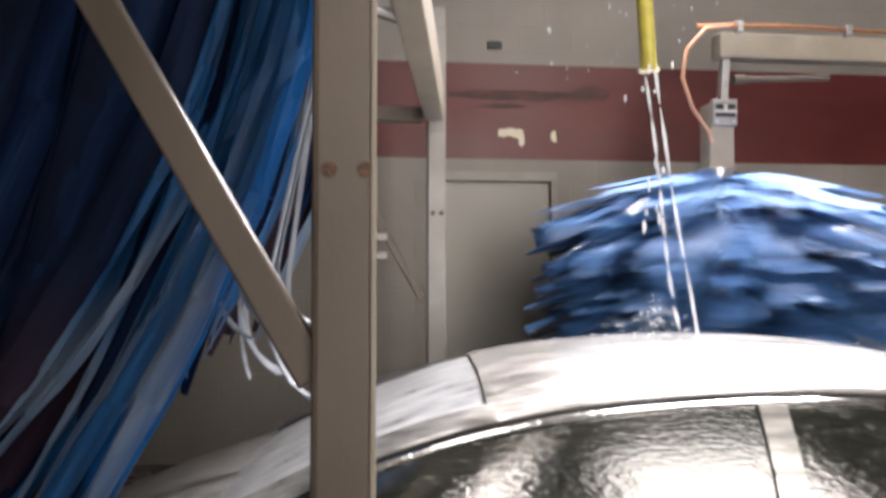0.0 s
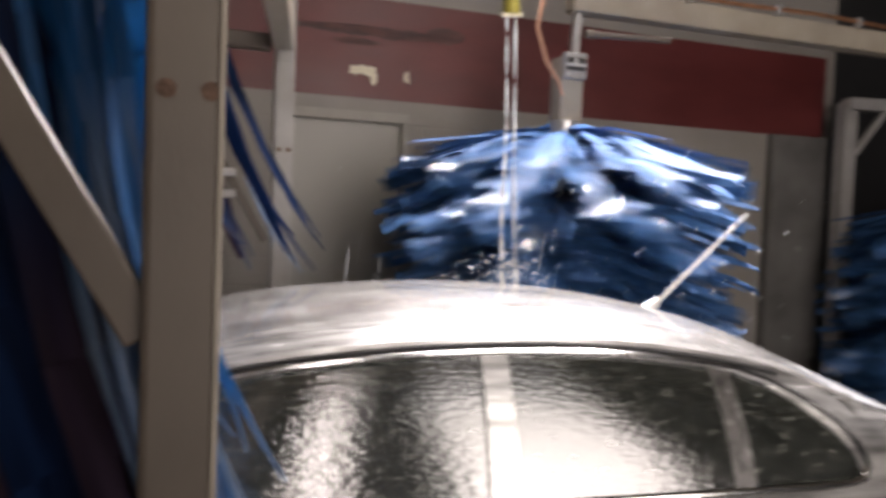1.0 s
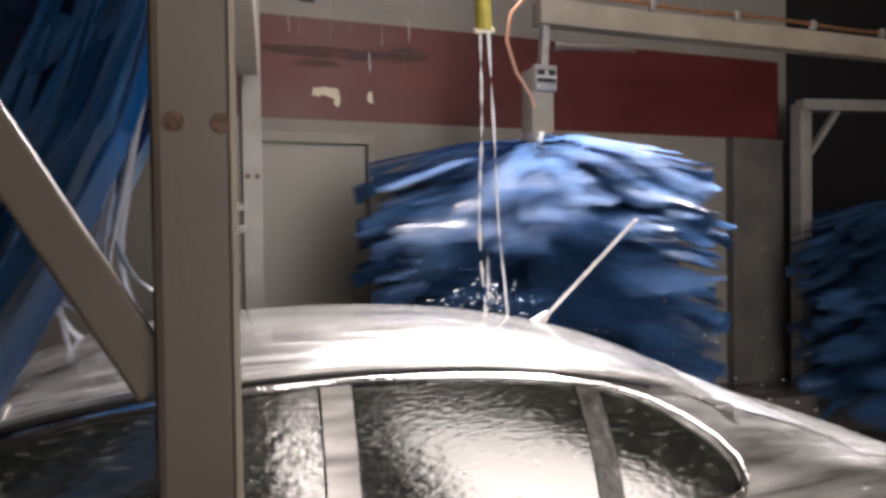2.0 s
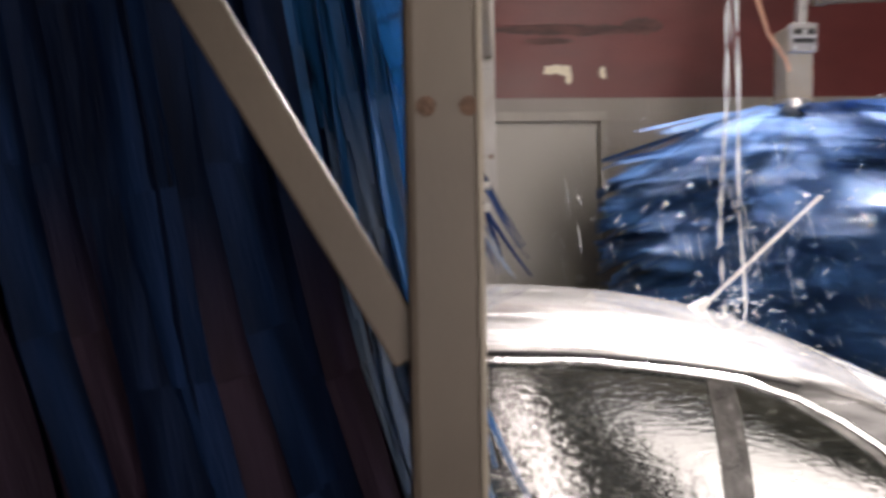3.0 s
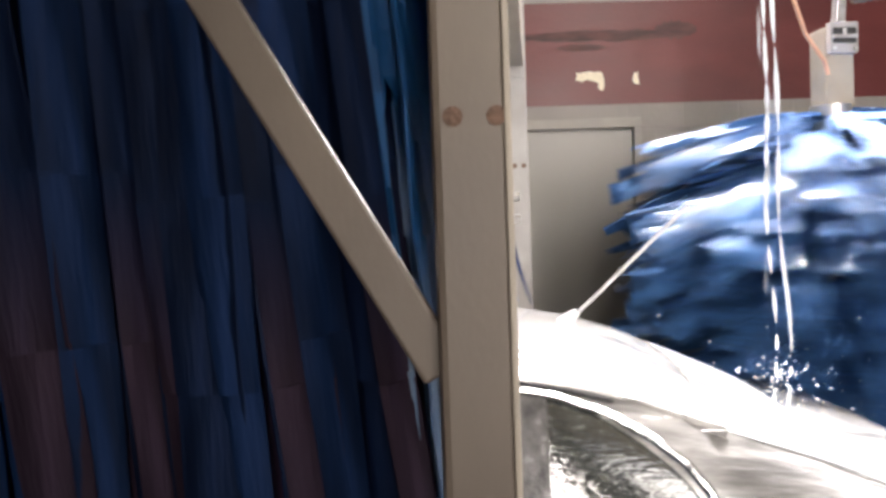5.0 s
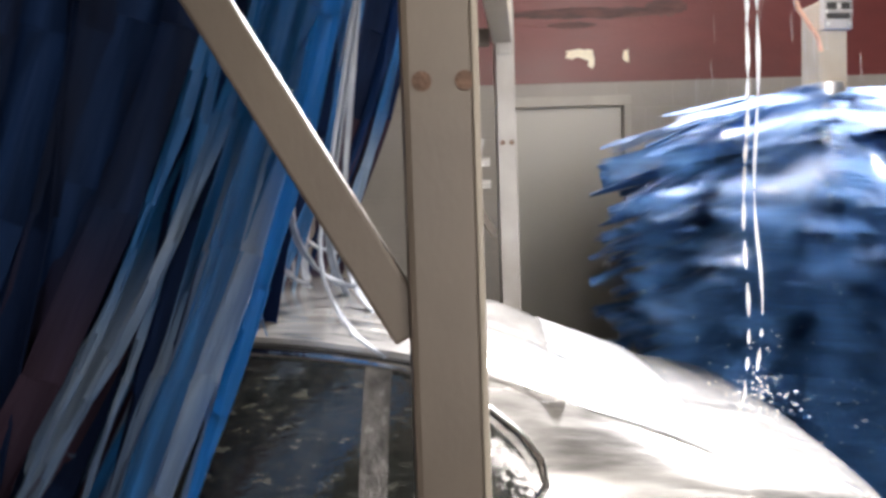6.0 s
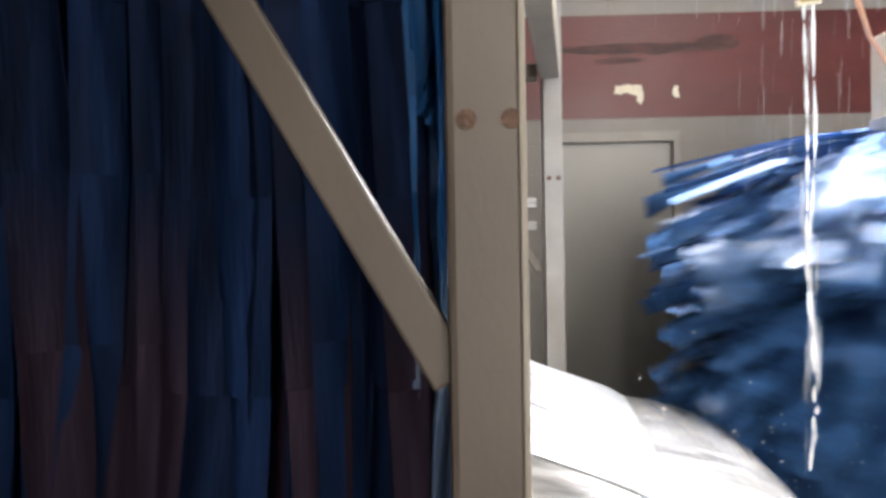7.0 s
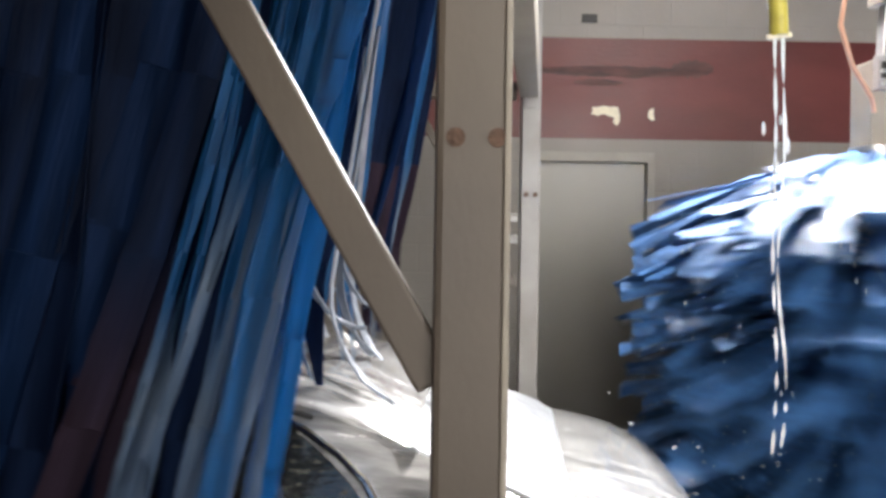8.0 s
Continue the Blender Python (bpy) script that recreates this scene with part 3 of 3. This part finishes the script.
def strip_lengths(width, seg, count, cloths, seed):
    """The meshes of one strip, from its top to its slit, tapered end."""
    rng = random.Random(seed)
    out = []

    def across(v):
        return width * (0.92 + 0.1 * math.sin(4 * v + seed)) * (1 - 0.35 * max(0, v - 0.55) / 0.45)

    for k in range(count):
        bm = bmesh.new()
        if k < count - 1:
            rows = []
            for q in range(4):
                v = (k + q / 3) / count
                w = across(v)
                rows.append([(0.18 * w * math.sin(math.pi * u + 3 * v + seed) + 0.004 * math.sin(23 * v + 9 * u), w * (u - 0.5), -(seg + 0.006) * q / 3) for u in (0, 0.2, 0.4, 0.6, 0.8, 1)])
            grid(bm, rows, 0.003)
        else:
            fs = []
            w = across(1 - 1 / count)
            n = 2 if width < 0.08 else 3
            edge = [bm.verts.new((0.18 * w * math.sin(math.pi * k / (2 * n) + 3 * (1 - 1 / count) + seed), w * (k / (2 * n) - 0.5), 0)) for k in range(2 * n + 1)]
            for q in range(n):
                long = seg * rng.uniform(0.7, 1.35)
                bend = rng.uniform(-0.05, 0.05)
                mid = (q + 0.5) / n - 0.5
                prev = edge[2 * q:2 * q + 3]
                for r in range(1, 6):
                    v = r / 5
                    half = 0.5 * w / n * (1 - 0.75 * v ** 1.6)
                    cur = [bm.verts.new((0.18 * w * math.sin(math.pi * (mid + 0.5) + 3 * (1 - 1 / count) + seed) * (1 - v) + bend * v * v, w * mid * (1 + 0.35 * v) + h * half, -long * v)) for h in (-1, 0, 1)]
                    fs += [bm.faces.new((prev[h], prev[h + 1], cur[h + 1], cur[h])) for h in (0, 1)]
                    prev = cur
            rim = [tuple(e.verts) for e in bm.edges if len(e.link_faces) == 1]
            back = {v: bm.verts.new(v.co - Vector((0.003, 0, 0))) for v in list(bm.verts)}
            for f in fs:
                bm.faces.new([back[v] for v in reversed(f.verts)])
            for p, q in rim:
                bm.faces.new((p, q, back[q], back[p]))
        out.append(mesh_of("length", bm, cloths[min(len(cloths) - 1, k * len(cloths) // count)], True))
    return out


STRIPS = []
STRIP_LOOKS = {
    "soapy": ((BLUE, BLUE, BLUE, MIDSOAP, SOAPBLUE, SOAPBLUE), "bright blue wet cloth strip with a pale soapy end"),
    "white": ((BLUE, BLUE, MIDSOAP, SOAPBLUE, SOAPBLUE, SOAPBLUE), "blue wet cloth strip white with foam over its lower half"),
    "blue": ((BLUE, BLUE, BLUE, BLUE, BLUE, MIDSOAP), "bright blue wet cloth strip hanging in the light"),
    "panel": ((BLUE,), "short wide bright blue cloth panel heading the curtain"),
    "navy": ((NAVY,), "wet cloth strip with the curtain's shade in its navy colour"),
    "plum": ((NAVY, NAVY, TOPLUM, PURPLE, PURPLE, PURPLE), "wet cloth strip with shade in its colour, navy above and plum brown below"),
    "dim": ((DIMBLUE,), "wet blue cloth strip deep in the curtain, shade darkening its colour"),
}


def hang(look_name, width, seg, count, x, y, z, rng, turn, seed):
    cloths, label = STRIP_LOOKS[look_name]
    key = look_name, width, seg, count, seed
    if key not in hang.made:
        hang.made[key] = strip_lengths(width, seg, count, cloths, seed)
    ms = hang.made[key]
    a = tagged(new("curtain_strip", ms[0]), label, "cloth strip", "hanging wash strips")
    parts = [a]
    for me in ms[1:]:
        ob = new("length", me)
        ob.parent = a
        parts.append(ob)
    lit = y < 1.35 and look_name in ("soapy", "white", "blue", "panel")
    ph, amp = (rng.uniform(-0.16, 0.12), rng.uniform(0.76, 1.28)) if lit else (rng.uniform(-0.25, 0.25), rng.uniform(0.75, 1.2))
    STRIPS.append((parts, x, y, z, seg, ph, amp * (0.8 if y > 1.35 else 1), turn))


hang.made = {}


def curtain():
    rng = random.Random(4)
    # the lit strips along the leading edge, beside the car and over it
    for k in range(22):
        y = 0.94 + 0.26 * (k % 10) / 9 + rng.uniform(-0.02, 0.02)
        x = -0.065 + EDGE_SLOPE * (y - 1.1) - 0.13 * k / 21 + rng.uniform(-0.02, 0.02)
        width = rng.choice((0.035, 0.045, 0.06, 0.08))
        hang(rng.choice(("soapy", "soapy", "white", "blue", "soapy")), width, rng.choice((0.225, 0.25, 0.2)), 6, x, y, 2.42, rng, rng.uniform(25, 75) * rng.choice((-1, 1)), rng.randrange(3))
    for x, y, width, turn in ((-0.1, 0.99, 0.13, 62), (-0.13, 1.1, 0.15, -70), (-0.2, 1.03, 0.12, 50)):
        hang("panel", width, 0.082, 6, x, y, 2.42, rng, turn, 1)
    for k in range(9):
        y = 1.5 + 1.7 * k / 8 + rng.uniform(-0.05, 0.05)
        x = -0.26 + EDGE_SLOPE * (y - 1.1) + rng.uniform(-0.08, 0.04)
        z = 2.42 + 0.3 * (y - 1.1)
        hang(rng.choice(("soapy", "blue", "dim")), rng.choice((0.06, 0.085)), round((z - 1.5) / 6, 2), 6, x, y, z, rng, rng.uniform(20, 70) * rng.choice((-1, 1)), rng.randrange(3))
    # the strips behind them, their shade put into dark cloth colours
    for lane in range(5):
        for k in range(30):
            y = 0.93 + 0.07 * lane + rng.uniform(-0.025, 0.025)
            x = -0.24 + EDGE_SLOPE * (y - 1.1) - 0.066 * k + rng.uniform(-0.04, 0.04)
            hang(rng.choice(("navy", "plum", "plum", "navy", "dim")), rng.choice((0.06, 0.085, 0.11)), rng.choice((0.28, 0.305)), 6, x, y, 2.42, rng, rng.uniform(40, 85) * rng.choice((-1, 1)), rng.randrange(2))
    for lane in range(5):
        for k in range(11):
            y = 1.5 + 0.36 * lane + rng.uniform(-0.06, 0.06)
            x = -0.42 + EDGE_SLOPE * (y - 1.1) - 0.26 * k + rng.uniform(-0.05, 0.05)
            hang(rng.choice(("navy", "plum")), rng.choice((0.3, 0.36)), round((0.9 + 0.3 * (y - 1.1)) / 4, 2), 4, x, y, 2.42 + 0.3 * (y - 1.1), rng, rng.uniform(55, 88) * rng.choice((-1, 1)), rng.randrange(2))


curtain()


def strip_carriage():
    """The rods that the strips hang on."""
    g = thing("strip_carriage", pose(0, 0, 0), "dark steel carriage of rods carrying the wash strips", "strip carriage")
    for k in range(10):
        x = -0.16 - 0.26 * k
        bar("rod", RODSTEEL, (x - 0.05, 0.88, 2.39), (x - 0.05 + EDGE_SLOPE * 2.45, 3.33, 3.12), 0.03, 0.03, g)
    for y in (0.92, 2.1, 3.28):
        bar("side_rail", RODSTEEL, (-2.75 + EDGE_SLOPE * (y - 0.9), y, 2.43 + 0.3 * (y - 0.9)), (-0.16 + EDGE_SLOPE * (y - 0.9), y, 2.43 + 0.3 * (y - 0.9)), 0.04, 0.05, g)
    for x in (-0.5, -2.55):
        for y in (0.92, 3.28):
            xx = x + EDGE_SLOPE * (y - 0.9)
            bar("link", RODSTEEL, (xx, y, 2.43 + 0.3 * (y - 0.9)), (xx, y, 3.25), 0.03, 0.03, g)
    return g


CARRIAGE = strip_carriage()


# pale soaked tails that trail over the car's roof
def soaked_tail(length, curl, width):
    bm = bmesh.new()
    rows = []
    x, z, a = 0.0, 0.0, math.radians(-96)
    for i in range(23):
        rows.append([(x, width * (u - 0.5), z + 0.006 * math.sin(5 * i * 0.3 + 4 * u)) for u in (0, 0.5, 1)])
        v = i / 22
        x += length / 22 * math.cos(a)
        z += length / 22 * math.sin(a)
        if v > 0.62:
            a += math.radians(curl) / 8
    grid(bm, rows, 0.005)
    return mesh_of("soaked_tail", bm, PALECLOTH, True)


TAILS = []


def soaked_tails():
    rng = random.Random(21)
    for k in range(9):
        me = soaked_tail(rng.uniform(0.92, 1.28), rng.uniform(20, 130), rng.choice((0.014, 0.02, 0.03, 0.05)))
        ob = tagged(new("soaked_tail", me), "pale soapy cloth tail trailing over the car", "cloth strip", "soaked trailing tails")
        TAILS.append((ob, rng.uniform(-0.4, 0.0), rng.uniform(1.5, 2.4), rng.uniform(-0.5, 0.5), rng.uniform(-55, 55)))


soaked_tails()


# rotating brush
def brush_strip(droop, width):
    bm = bmesh.new()
    rows = []
    for i in range(9):
        v = i / 8
        r = 0.1 + 1.05 * v
        w = width * (0.5 + 0.5 * v)
        rows.append([(r, w * u, -droop * v * v + 0.02 * math.sin(9 * v + 2 * u)) for u in (-1, 0, 1)])
    grid(bm, rows, 0.006)
    return mesh_of("strip", bm, BLUEB, True)


BRUSH_STRIPS = [brush_strip(0.26, 0.045), brush_strip(0.2, 0.034), brush_strip(0.32, 0.06)]


def brush(x, y, z0, z1, m, n, seed, label):
    b = thing("wash_brush", pose(x, y, 0), label, "rotating brush", "rotating side brushes")
    bm = bmesh.new()
    tube(bm, [(0, 0, z0 - 0.3), (0, 0, z1 + 0.05)], 0.1, 20)
    part("core", bm, STEEL, b, "steel core tube", True)
    rng = random.Random(seed)
    for k in range(m):
        u = k / (m - 1)
        z = z0 + (z1 - z0) * u
        for q in range(n):
            a = 360 * (q + 0.37 * k) / n + rng.uniform(-8, 8)
            tip = 9 if k >= m - 2 else 0
            long = rng.uniform(0.86, 1.03)
            piece("strip", BRUSH_STRIPS[rng.randrange(3)], b, pose(0, 0, z + rng.uniform(-0.05, 0.03), rng.uniform(-70, 70), rng.uniform(-4, 7) + tip, a) @ Matrix.Diagonal((long, 1, 1, 1)))
    # the short inner strips close the middle
    bm = bmesh.new()
    for k in range(1300):
        a, z, r = rng.uniform(0, 6.283), rng.uniform(z0, z1), rng.uniform(0.7, 1.1)
        w, d = rng.uniform(0.014, 0.032), rng.uniform(0.1, 0.28)
        c, t = Vector((math.cos(a), math.sin(a), 0)), Vector((-math.sin(a), math.cos(a), rng.uniform(-0.6, 0.6)))
        rows = [[c * (0.1 + (r - 0.1) * v) + t * (w * h) + Vector((0, 0, z - d * v * v)) for h in (-1, 1)] for v in (0, 0.5, 1)]
        grid(bm, rows)
    tagged(part("inner_fringe", bm, BLUEB, b, "short inner strips round the core"), kind="stuff")
    return b


BRUSH = brush(2.15, 3.8, 0.55, 2.30, 15, 20, 7, "round brush of wet blue strips spinning on its arm")
BRUSH2 = brush(6.05, 4.0, 0.5, 2.0, 13, 20, 9, "round brush of wet blue strips spinning beside the dark end")


def brush_arm():
    g = thing("brush_arm", pose(0, 0, 0), "cream painted steel arm carrying the spinning brush", "machine arm")
    bar("arm_beam", CREAM, (2.16, 3.8, 3.1), (6.4, 3.8, 3.1), 0.15, 0.12, g)
    bar("hanger", STEEL, (2.2, 3.8, 2.76), (2.22, 3.8, 3.06), 0.05, 0.05, g)
    bar("hub_plate", CREAM, (2.16, 3.8, 2.30), (2.16, 3.8, 2.74), 0.15, 0.14, g)
    boxes("motor_box", GREYPAINT, [((2.085, 3.69, 2.60), (2.235, 3.728, 2.755))], g, "grey steel motor box")
    boxes("recess", RUBBER, [((2.1, 3.6865, 2.648), (2.22, 3.6895, 2.725))], g, "dark recess in the motor box")
    boxes("strap", STEEL, [((2.092, 3.681, 2.673), (2.228, 3.686, 2.69)), ((2.15, 3.681, 2.69), (2.17, 3.686, 2.72))], g, "bright steel strap")
    for x in (2.105, 2.215):
        bm = bmesh.new()
        tube(bm, [(x, 3.69, 2.622), (x, 3.68, 2.622)], 0.008, 8)
        part("bolt", bm, STEEL, g)
    bm = bmesh.new()
    tube(bm, [(2.3, 3.74, 2.89), (2.85, 3.74, 2.915)], 0.02, 12)
    tube(bm, [(2.24, 3.74, 2.887), (2.31, 3.74, 2.89)], 0.028, 12)
    part("air_cylinder", bm, POST, g, "pale air cylinder", True)
    bm = bmesh.new()
    tube(bm, [(2.0, 3.72, 3.2)] + [(2.2 + 0.3 * k, 3.72, 3.21 + 0.008 * math.sin(k * 1.3)) for k in range(15)], 0.013, 8)
    part("copper_pipe", bm, COPPER, g, "thin copper pipe", True)
    for k in range(6):
        boxes("pipe_clip", STEEL, [((2.25 + 0.7 * k, 3.7, 3.17), (2.29 + 0.7 * k, 3.74, 3.235))], g)
    bm = bmesh.new()
    pts = [Vector(p) for p in ((2.22, 3.72, 3.21), (2.05, 3.7, 3.18), (1.93, 3.7, 3.05), (1.9, 3.7, 2.88), (1.96, 3.7, 2.7), (2.06, 3.7, 2.56), (2.09, 3.72, 2.5))]
    tube(bm, pts, 0.0115, 8)
    part("hose", bm, HOSE, g, "orange rubber hose", True)
    return g


ARM = brush_arm()


def end_frame():
    g = thing("steel_gantry", pose(0, 0, 0), "beige steel frame at the dark end", "steel frame")
    bar("post", GREYPAINT, (5.36, 4.7, 0), (5.36, 4.7, 2.86), 0.13, 0.12, g)
    bar("bracket", GREYPAINT, (5.3, 4.66, 2.84), (6.6, 4.5, 2.86), 0.1, 0.12, g)
    bar("brace", GREYPAINT, (5.42, 4.66, 2.42), (5.68, 4.6, 2.8), 0.05, 0.05, g)


end_frame()


def nozzle():
    g = thing("water_hose", pose(0, 0, 0), "yellow hose end pouring water on the car", "hose")
    bm = bmesh.new()
    tube(bm, [(1.09, 2.2, 2.49), (1.085, 2.2, 2.6), (1.06, 2.2, 3.0), (1.0, 2.2, 6.4)], 0.03, 12)
    part("pipe", bm, YELLOW, g, "", True)
    bm = bmesh.new()
    tube(bm, [(1.05, 2.2, 2.485), (1.13, 2.2, 2.495)], 0.009, 8)
    part("tip", bm, CHIP, g, "pale plastic tip", True)


nozzle()


def water():
    rng = random.Random(12)
    strands = []
    for k, (x, wob) in enumerate(((1.075, 0.012), (1.105, 0.018))):
        bm = bmesh.new()
        v = 0.0
        while v < 1:
            long = (rng.uniform(0.12, 0.3) if k else rng.uniform(0.03, 0.13)) if v < 0.6 else rng.uniform(0.02, 0.08)
            pts, rad = [], []
            for i in range(9):
                u = v + long * i / 8
                pts.append((0.01 * u + wob * math.sin(9 * u + 2 * k) * u + 0.03 * u * (2 * k - 1), wob * math.cos(11 * u) * u, 0.1 - 1.5 * u))
                rad.append((0.0016 + 0.0045 * math.sin(math.pi * i / 8)) * rng.uniform(0.8, 1.3))
            tube(bm, pts, rad, 6)
            v += long + rng.uniform(0.0, 0.012) + (0.02 if v > 0.5 else 0)
        ob = part("water_stream", bm, WATER, None, "", True)
        tagged(ob, "thin clear stream of water falling from the hose", "water stream", kind="stuff")
        strands.append((ob, x))
    sprays = []
    meshes = []
    for k in range(5):
        bm = bmesh.new()
        for q in range(60):
            c = Vector((rng.uniform(-0.45, 0.45), rng.uniform(-0.3, 0.3), rng.uniform(-0.5, 0.5)))
            r = rng.uniform(0.002, 0.0065)
            bmesh.ops.create_icosphere(bm, subdivisions=1, radius=1, matrix=Matrix.Translation(c) @ Matrix.Diagonal((r, r, r * rng.uniform(1.2, 4), 1)))
        meshes.append(mesh_of("drops", bm, WATER, True))
    for k in range(5):
        bm = bmesh.new()
        for q in range(12):
            c = Vector((rng.uniform(-0.04, 0.04), rng.uniform(-0.04, 0.04), rng.uniform(-0.5, 0.5)))
            r = rng.uniform(0.004, 0.008)
            bmesh.ops.create_icosphere(bm, subdivisions=1, radius=1, matrix=Matrix.Translation(c) @ Matrix.Diagonal((r, r, r * rng.uniform(1.5, 5), 1)))
        meshes.append(mesh_of("drops", bm, WATER, True))
    for k in range(70):
        near = k % 3 == 0
        ob = new("water_drops", meshes[(5 if near else 0) + k % 5])
        tagged(ob, "loose cluster of falling water drops", "water drops", kind="stuff")
        x, y = (1.09, 2.2) if near else (rng.uniform(0.8, 2.7), rng.uniform(2.3, 3.2))
        sprays.append((ob, x, y, -0.6 + 8.9 * k / 70 + rng.uniform(-0.1, 0.1)))
    flung = []
    for k in range(12):
        bm = bmesh.new()
        for q in range(55):
            c = Vector((rng.gauss(0, 0.55), rng.uniform(-0.2, 0.2), rng.gauss(0, 0.22)))
            r = rng.uniform(0.0025, 0.0065)
            bmesh.ops.create_icosphere(bm, subdivisions=1, radius=1, matrix=Matrix.Translation(c) @ Matrix.Diagonal((r * rng.uniform(1, 2.2), r, r, 1)))
        ob = part("flung_drops", bm, WATER, None, "", True)
        tagged(ob, "drops of water thrown up from behind the car by the brush", "water drops", kind="stuff")
        flung.append((ob, rng.uniform(1.3, 2.1), rng.uniform(2.75, 3.0), (0.25, 0.45, 2.0, 2.08, 2.15, 2.22, 2.3, 2.4, 2.6, 2.75, 3.0, 3.9)[k]))
    bounces = []
    for k in range(3):
        bm = bmesh.new()
        for q in range(34):
            a, d = rng.uniform(0, 6.283), 0.26 * rng.random() ** 1.4
            c = Vector((d * math.cos(a), 0.6 * d * math.sin(a), rng.uniform(0.0, 0.1) * (1.2 - d / 0.26)))
            r = rng.uniform(0.0013, 0.004)
            bmesh.ops.create_icosphere(bm, subdivisions=1, radius=1, matrix=Matrix.Translation(c) @ Matrix.Diagonal((r * rng.uniform(1, 2.5), r, r, 1)))
        ob = part("water_splash", bm, WATER, None, "", True)
        tagged(ob, "drops of water splashing up off the wet car", "water splash", kind="stuff")
        bounces.append(ob)
    return strands, sprays, bounces, flung


STRANDS, SPRAYS, BOUNCES, FLUNG_DROPS = water()


# what moves
ARM_TRAVEL = [(0, (0.0, 0.0, 0.0)), (1.0, (0.0, 0.0, 0.0)), (2.5, (0.05, 0.0, 0.015)), (3.5, (0.0, -0.07, 0.0)), (4.5, (-0.08, -0.2, -0.035)), (6.0, (-0.16, -0.4, -0.075)), (7.0, (-0.19, -0.55, -0.085)), (8.0, (-0.18, -0.65, -0.09))]


def arm_at(t):
    """Where the brush's hub has moved to as its arm swings in behind the car."""
    return Vector([curve([(a, p[k]) for a, p in ARM_TRAVEL], t) for k in range(3)])


def spin(t):
    """The brush's turn in degrees; it slows once it is off the car."""
    return 860 * t if t < 4.5 else 3870 + 860 * (t - 4.5) - 55 * (t - 4.5) ** 2


def motions():
    walk(CAR, [(t, pose(x, 2.2 - 0.10 * (x - 1.0), 0, 0, 0, -6 + 1.8 * min(1, max(0, (2.5 - t) / 1.5)))) for t, x in CAR_X])
    walk(AERIAL, [(t, pose(-0.25, 0, curve(ROOF_Z, -0.25), 0, a, 0)) for t, a in ((0, 0), (5.7, 0), (6.0, -35), (6.3, -85), (8.0, -85))])
    hub = Vector((2.16, 3.8, 0))
    rows = []
    for k in range(17):
        go = arm_at(0.5 * k)
        rows.append((0.5 * k, Matrix.Translation(hub + go) @ pose(0, 0, 0, 0, 0, -math.degrees(go.y / 4.2)) @ Matrix.Translation(-hub)))
    walk(ARM, rows)
    times = [0.125 * k for k in range(65)]
    walk(CARRIAGE, [(t, pose(shuttle(t)[0], 0, shuttle(t)[1])) for t in times])
    for parts, x, y, z, seg, ph, amp, turn in STRIPS:
        rows = [[] for _ in parts]
        for t in times:
            dx, dz = shuttle(t)
            p = Vector((x + dx, y, z + dz))
            back = None
            for k in range(len(parts)):
                a = lean(t, k / (len(parts) - 1), ph) * amp
                if a < 0:
                    a *= 1.5 if y > 2.2 and len(parts) == 6 else 0.78
                m = Matrix.Translation(p) @ pose(0, 0, 0, 0, a, 0) @ pose(0, 0, 0, 0, 0, turn)
                p = p + Vector((-math.sin(radians(a)), 0, -math.cos(radians(a)))) * seg
                if back is None:
                    back = m.inverted()
                    rows[0].append((t, m))
                else:
                    rows[k].append((t, back @ m))
        for ob, r in zip(parts, rows):
            walk(ob, r)
    for ob, x, y, ph, turn in TAILS:
        rows = []
        for t in times:
            dx, dz = shuttle(t)
            rows.append((t, pose(x + dx, y, 2.5 + dz, 0, 2 + 5 * math.cos(cycle(t) + ph - 0.6), turn)))
        walk(ob, rows)
    walk(BRUSH, [(0.1 * k, Matrix.Translation(arm_at(0.1 * k)) @ pose(2.15, 3.8, 0, 0, 0, spin(0.1 * k))) for k in range(81)])
    walk(BRUSH2, [(0.1 * k, pose(6.05, 4.0, 0, 0, 0, -59 * k)) for k in range(81)])
    for k, (ob, x) in enumerate(STRANDS):
        walk(ob, [(0.1 * q, pose(x, 2.2, 2.49 + 0.06 * math.sin(2.3 * q + k), 0.8 * math.sin(1.7 * q + k), 1.0 * math.sin(1.1 * q + 2 * k) - 1.0 - 7 * max(0, 1 - q / 9), 37 * q)) for q in range(81)])
    for k, ob in enumerate(BOUNCES):
        rows = []
        for q in range(81):
            t = 0.1 * q
            u = 1.09 - curve(CAR_X, t)
            top = curve(ROOF_Z, u) if u < 0.5 else curve(DECK_Z, u)
            rows.append((t, pose(1.1, 2.2, top - 0.01 + 0.025 * ((q + k) % 3), 0, 0, 67 * (q % 2) + 120 * k)))
        walk(ob, rows)
    for ob, x, y, t0 in FLUNG_DROPS:
        rows = [(0, pose(x, y, 0.75))]
        for q in range(11):
            u = 0.09 * q
            rows.append((t0 + u, pose(x + 0.25 * u, y, 0.75 + 4.5 * u - 5.0 * u * u)))
        rows.append((8, rows[-1][1]))
        walk(ob, rows)
    for ob, x, y, t0 in SPRAYS:
        rows = []
        for q in range(11):
            t = t0 + 0.09 * q
            if 0 <= t <= 8:
                rows.append((t, pose(x, y, 5.1 - 7 * (0.09 * q) ** 2)))
        if t0 > 0:
            rows.insert(0, (0, pose(x, y, 5.1)))
        elif rows[0][0] > 0:
            rows.insert(0, (0, rows[0][1]))
        if rows[-1][0] < 8:
            rows.append((8, rows[-1][1]))
        walk(ob, rows)


motions()
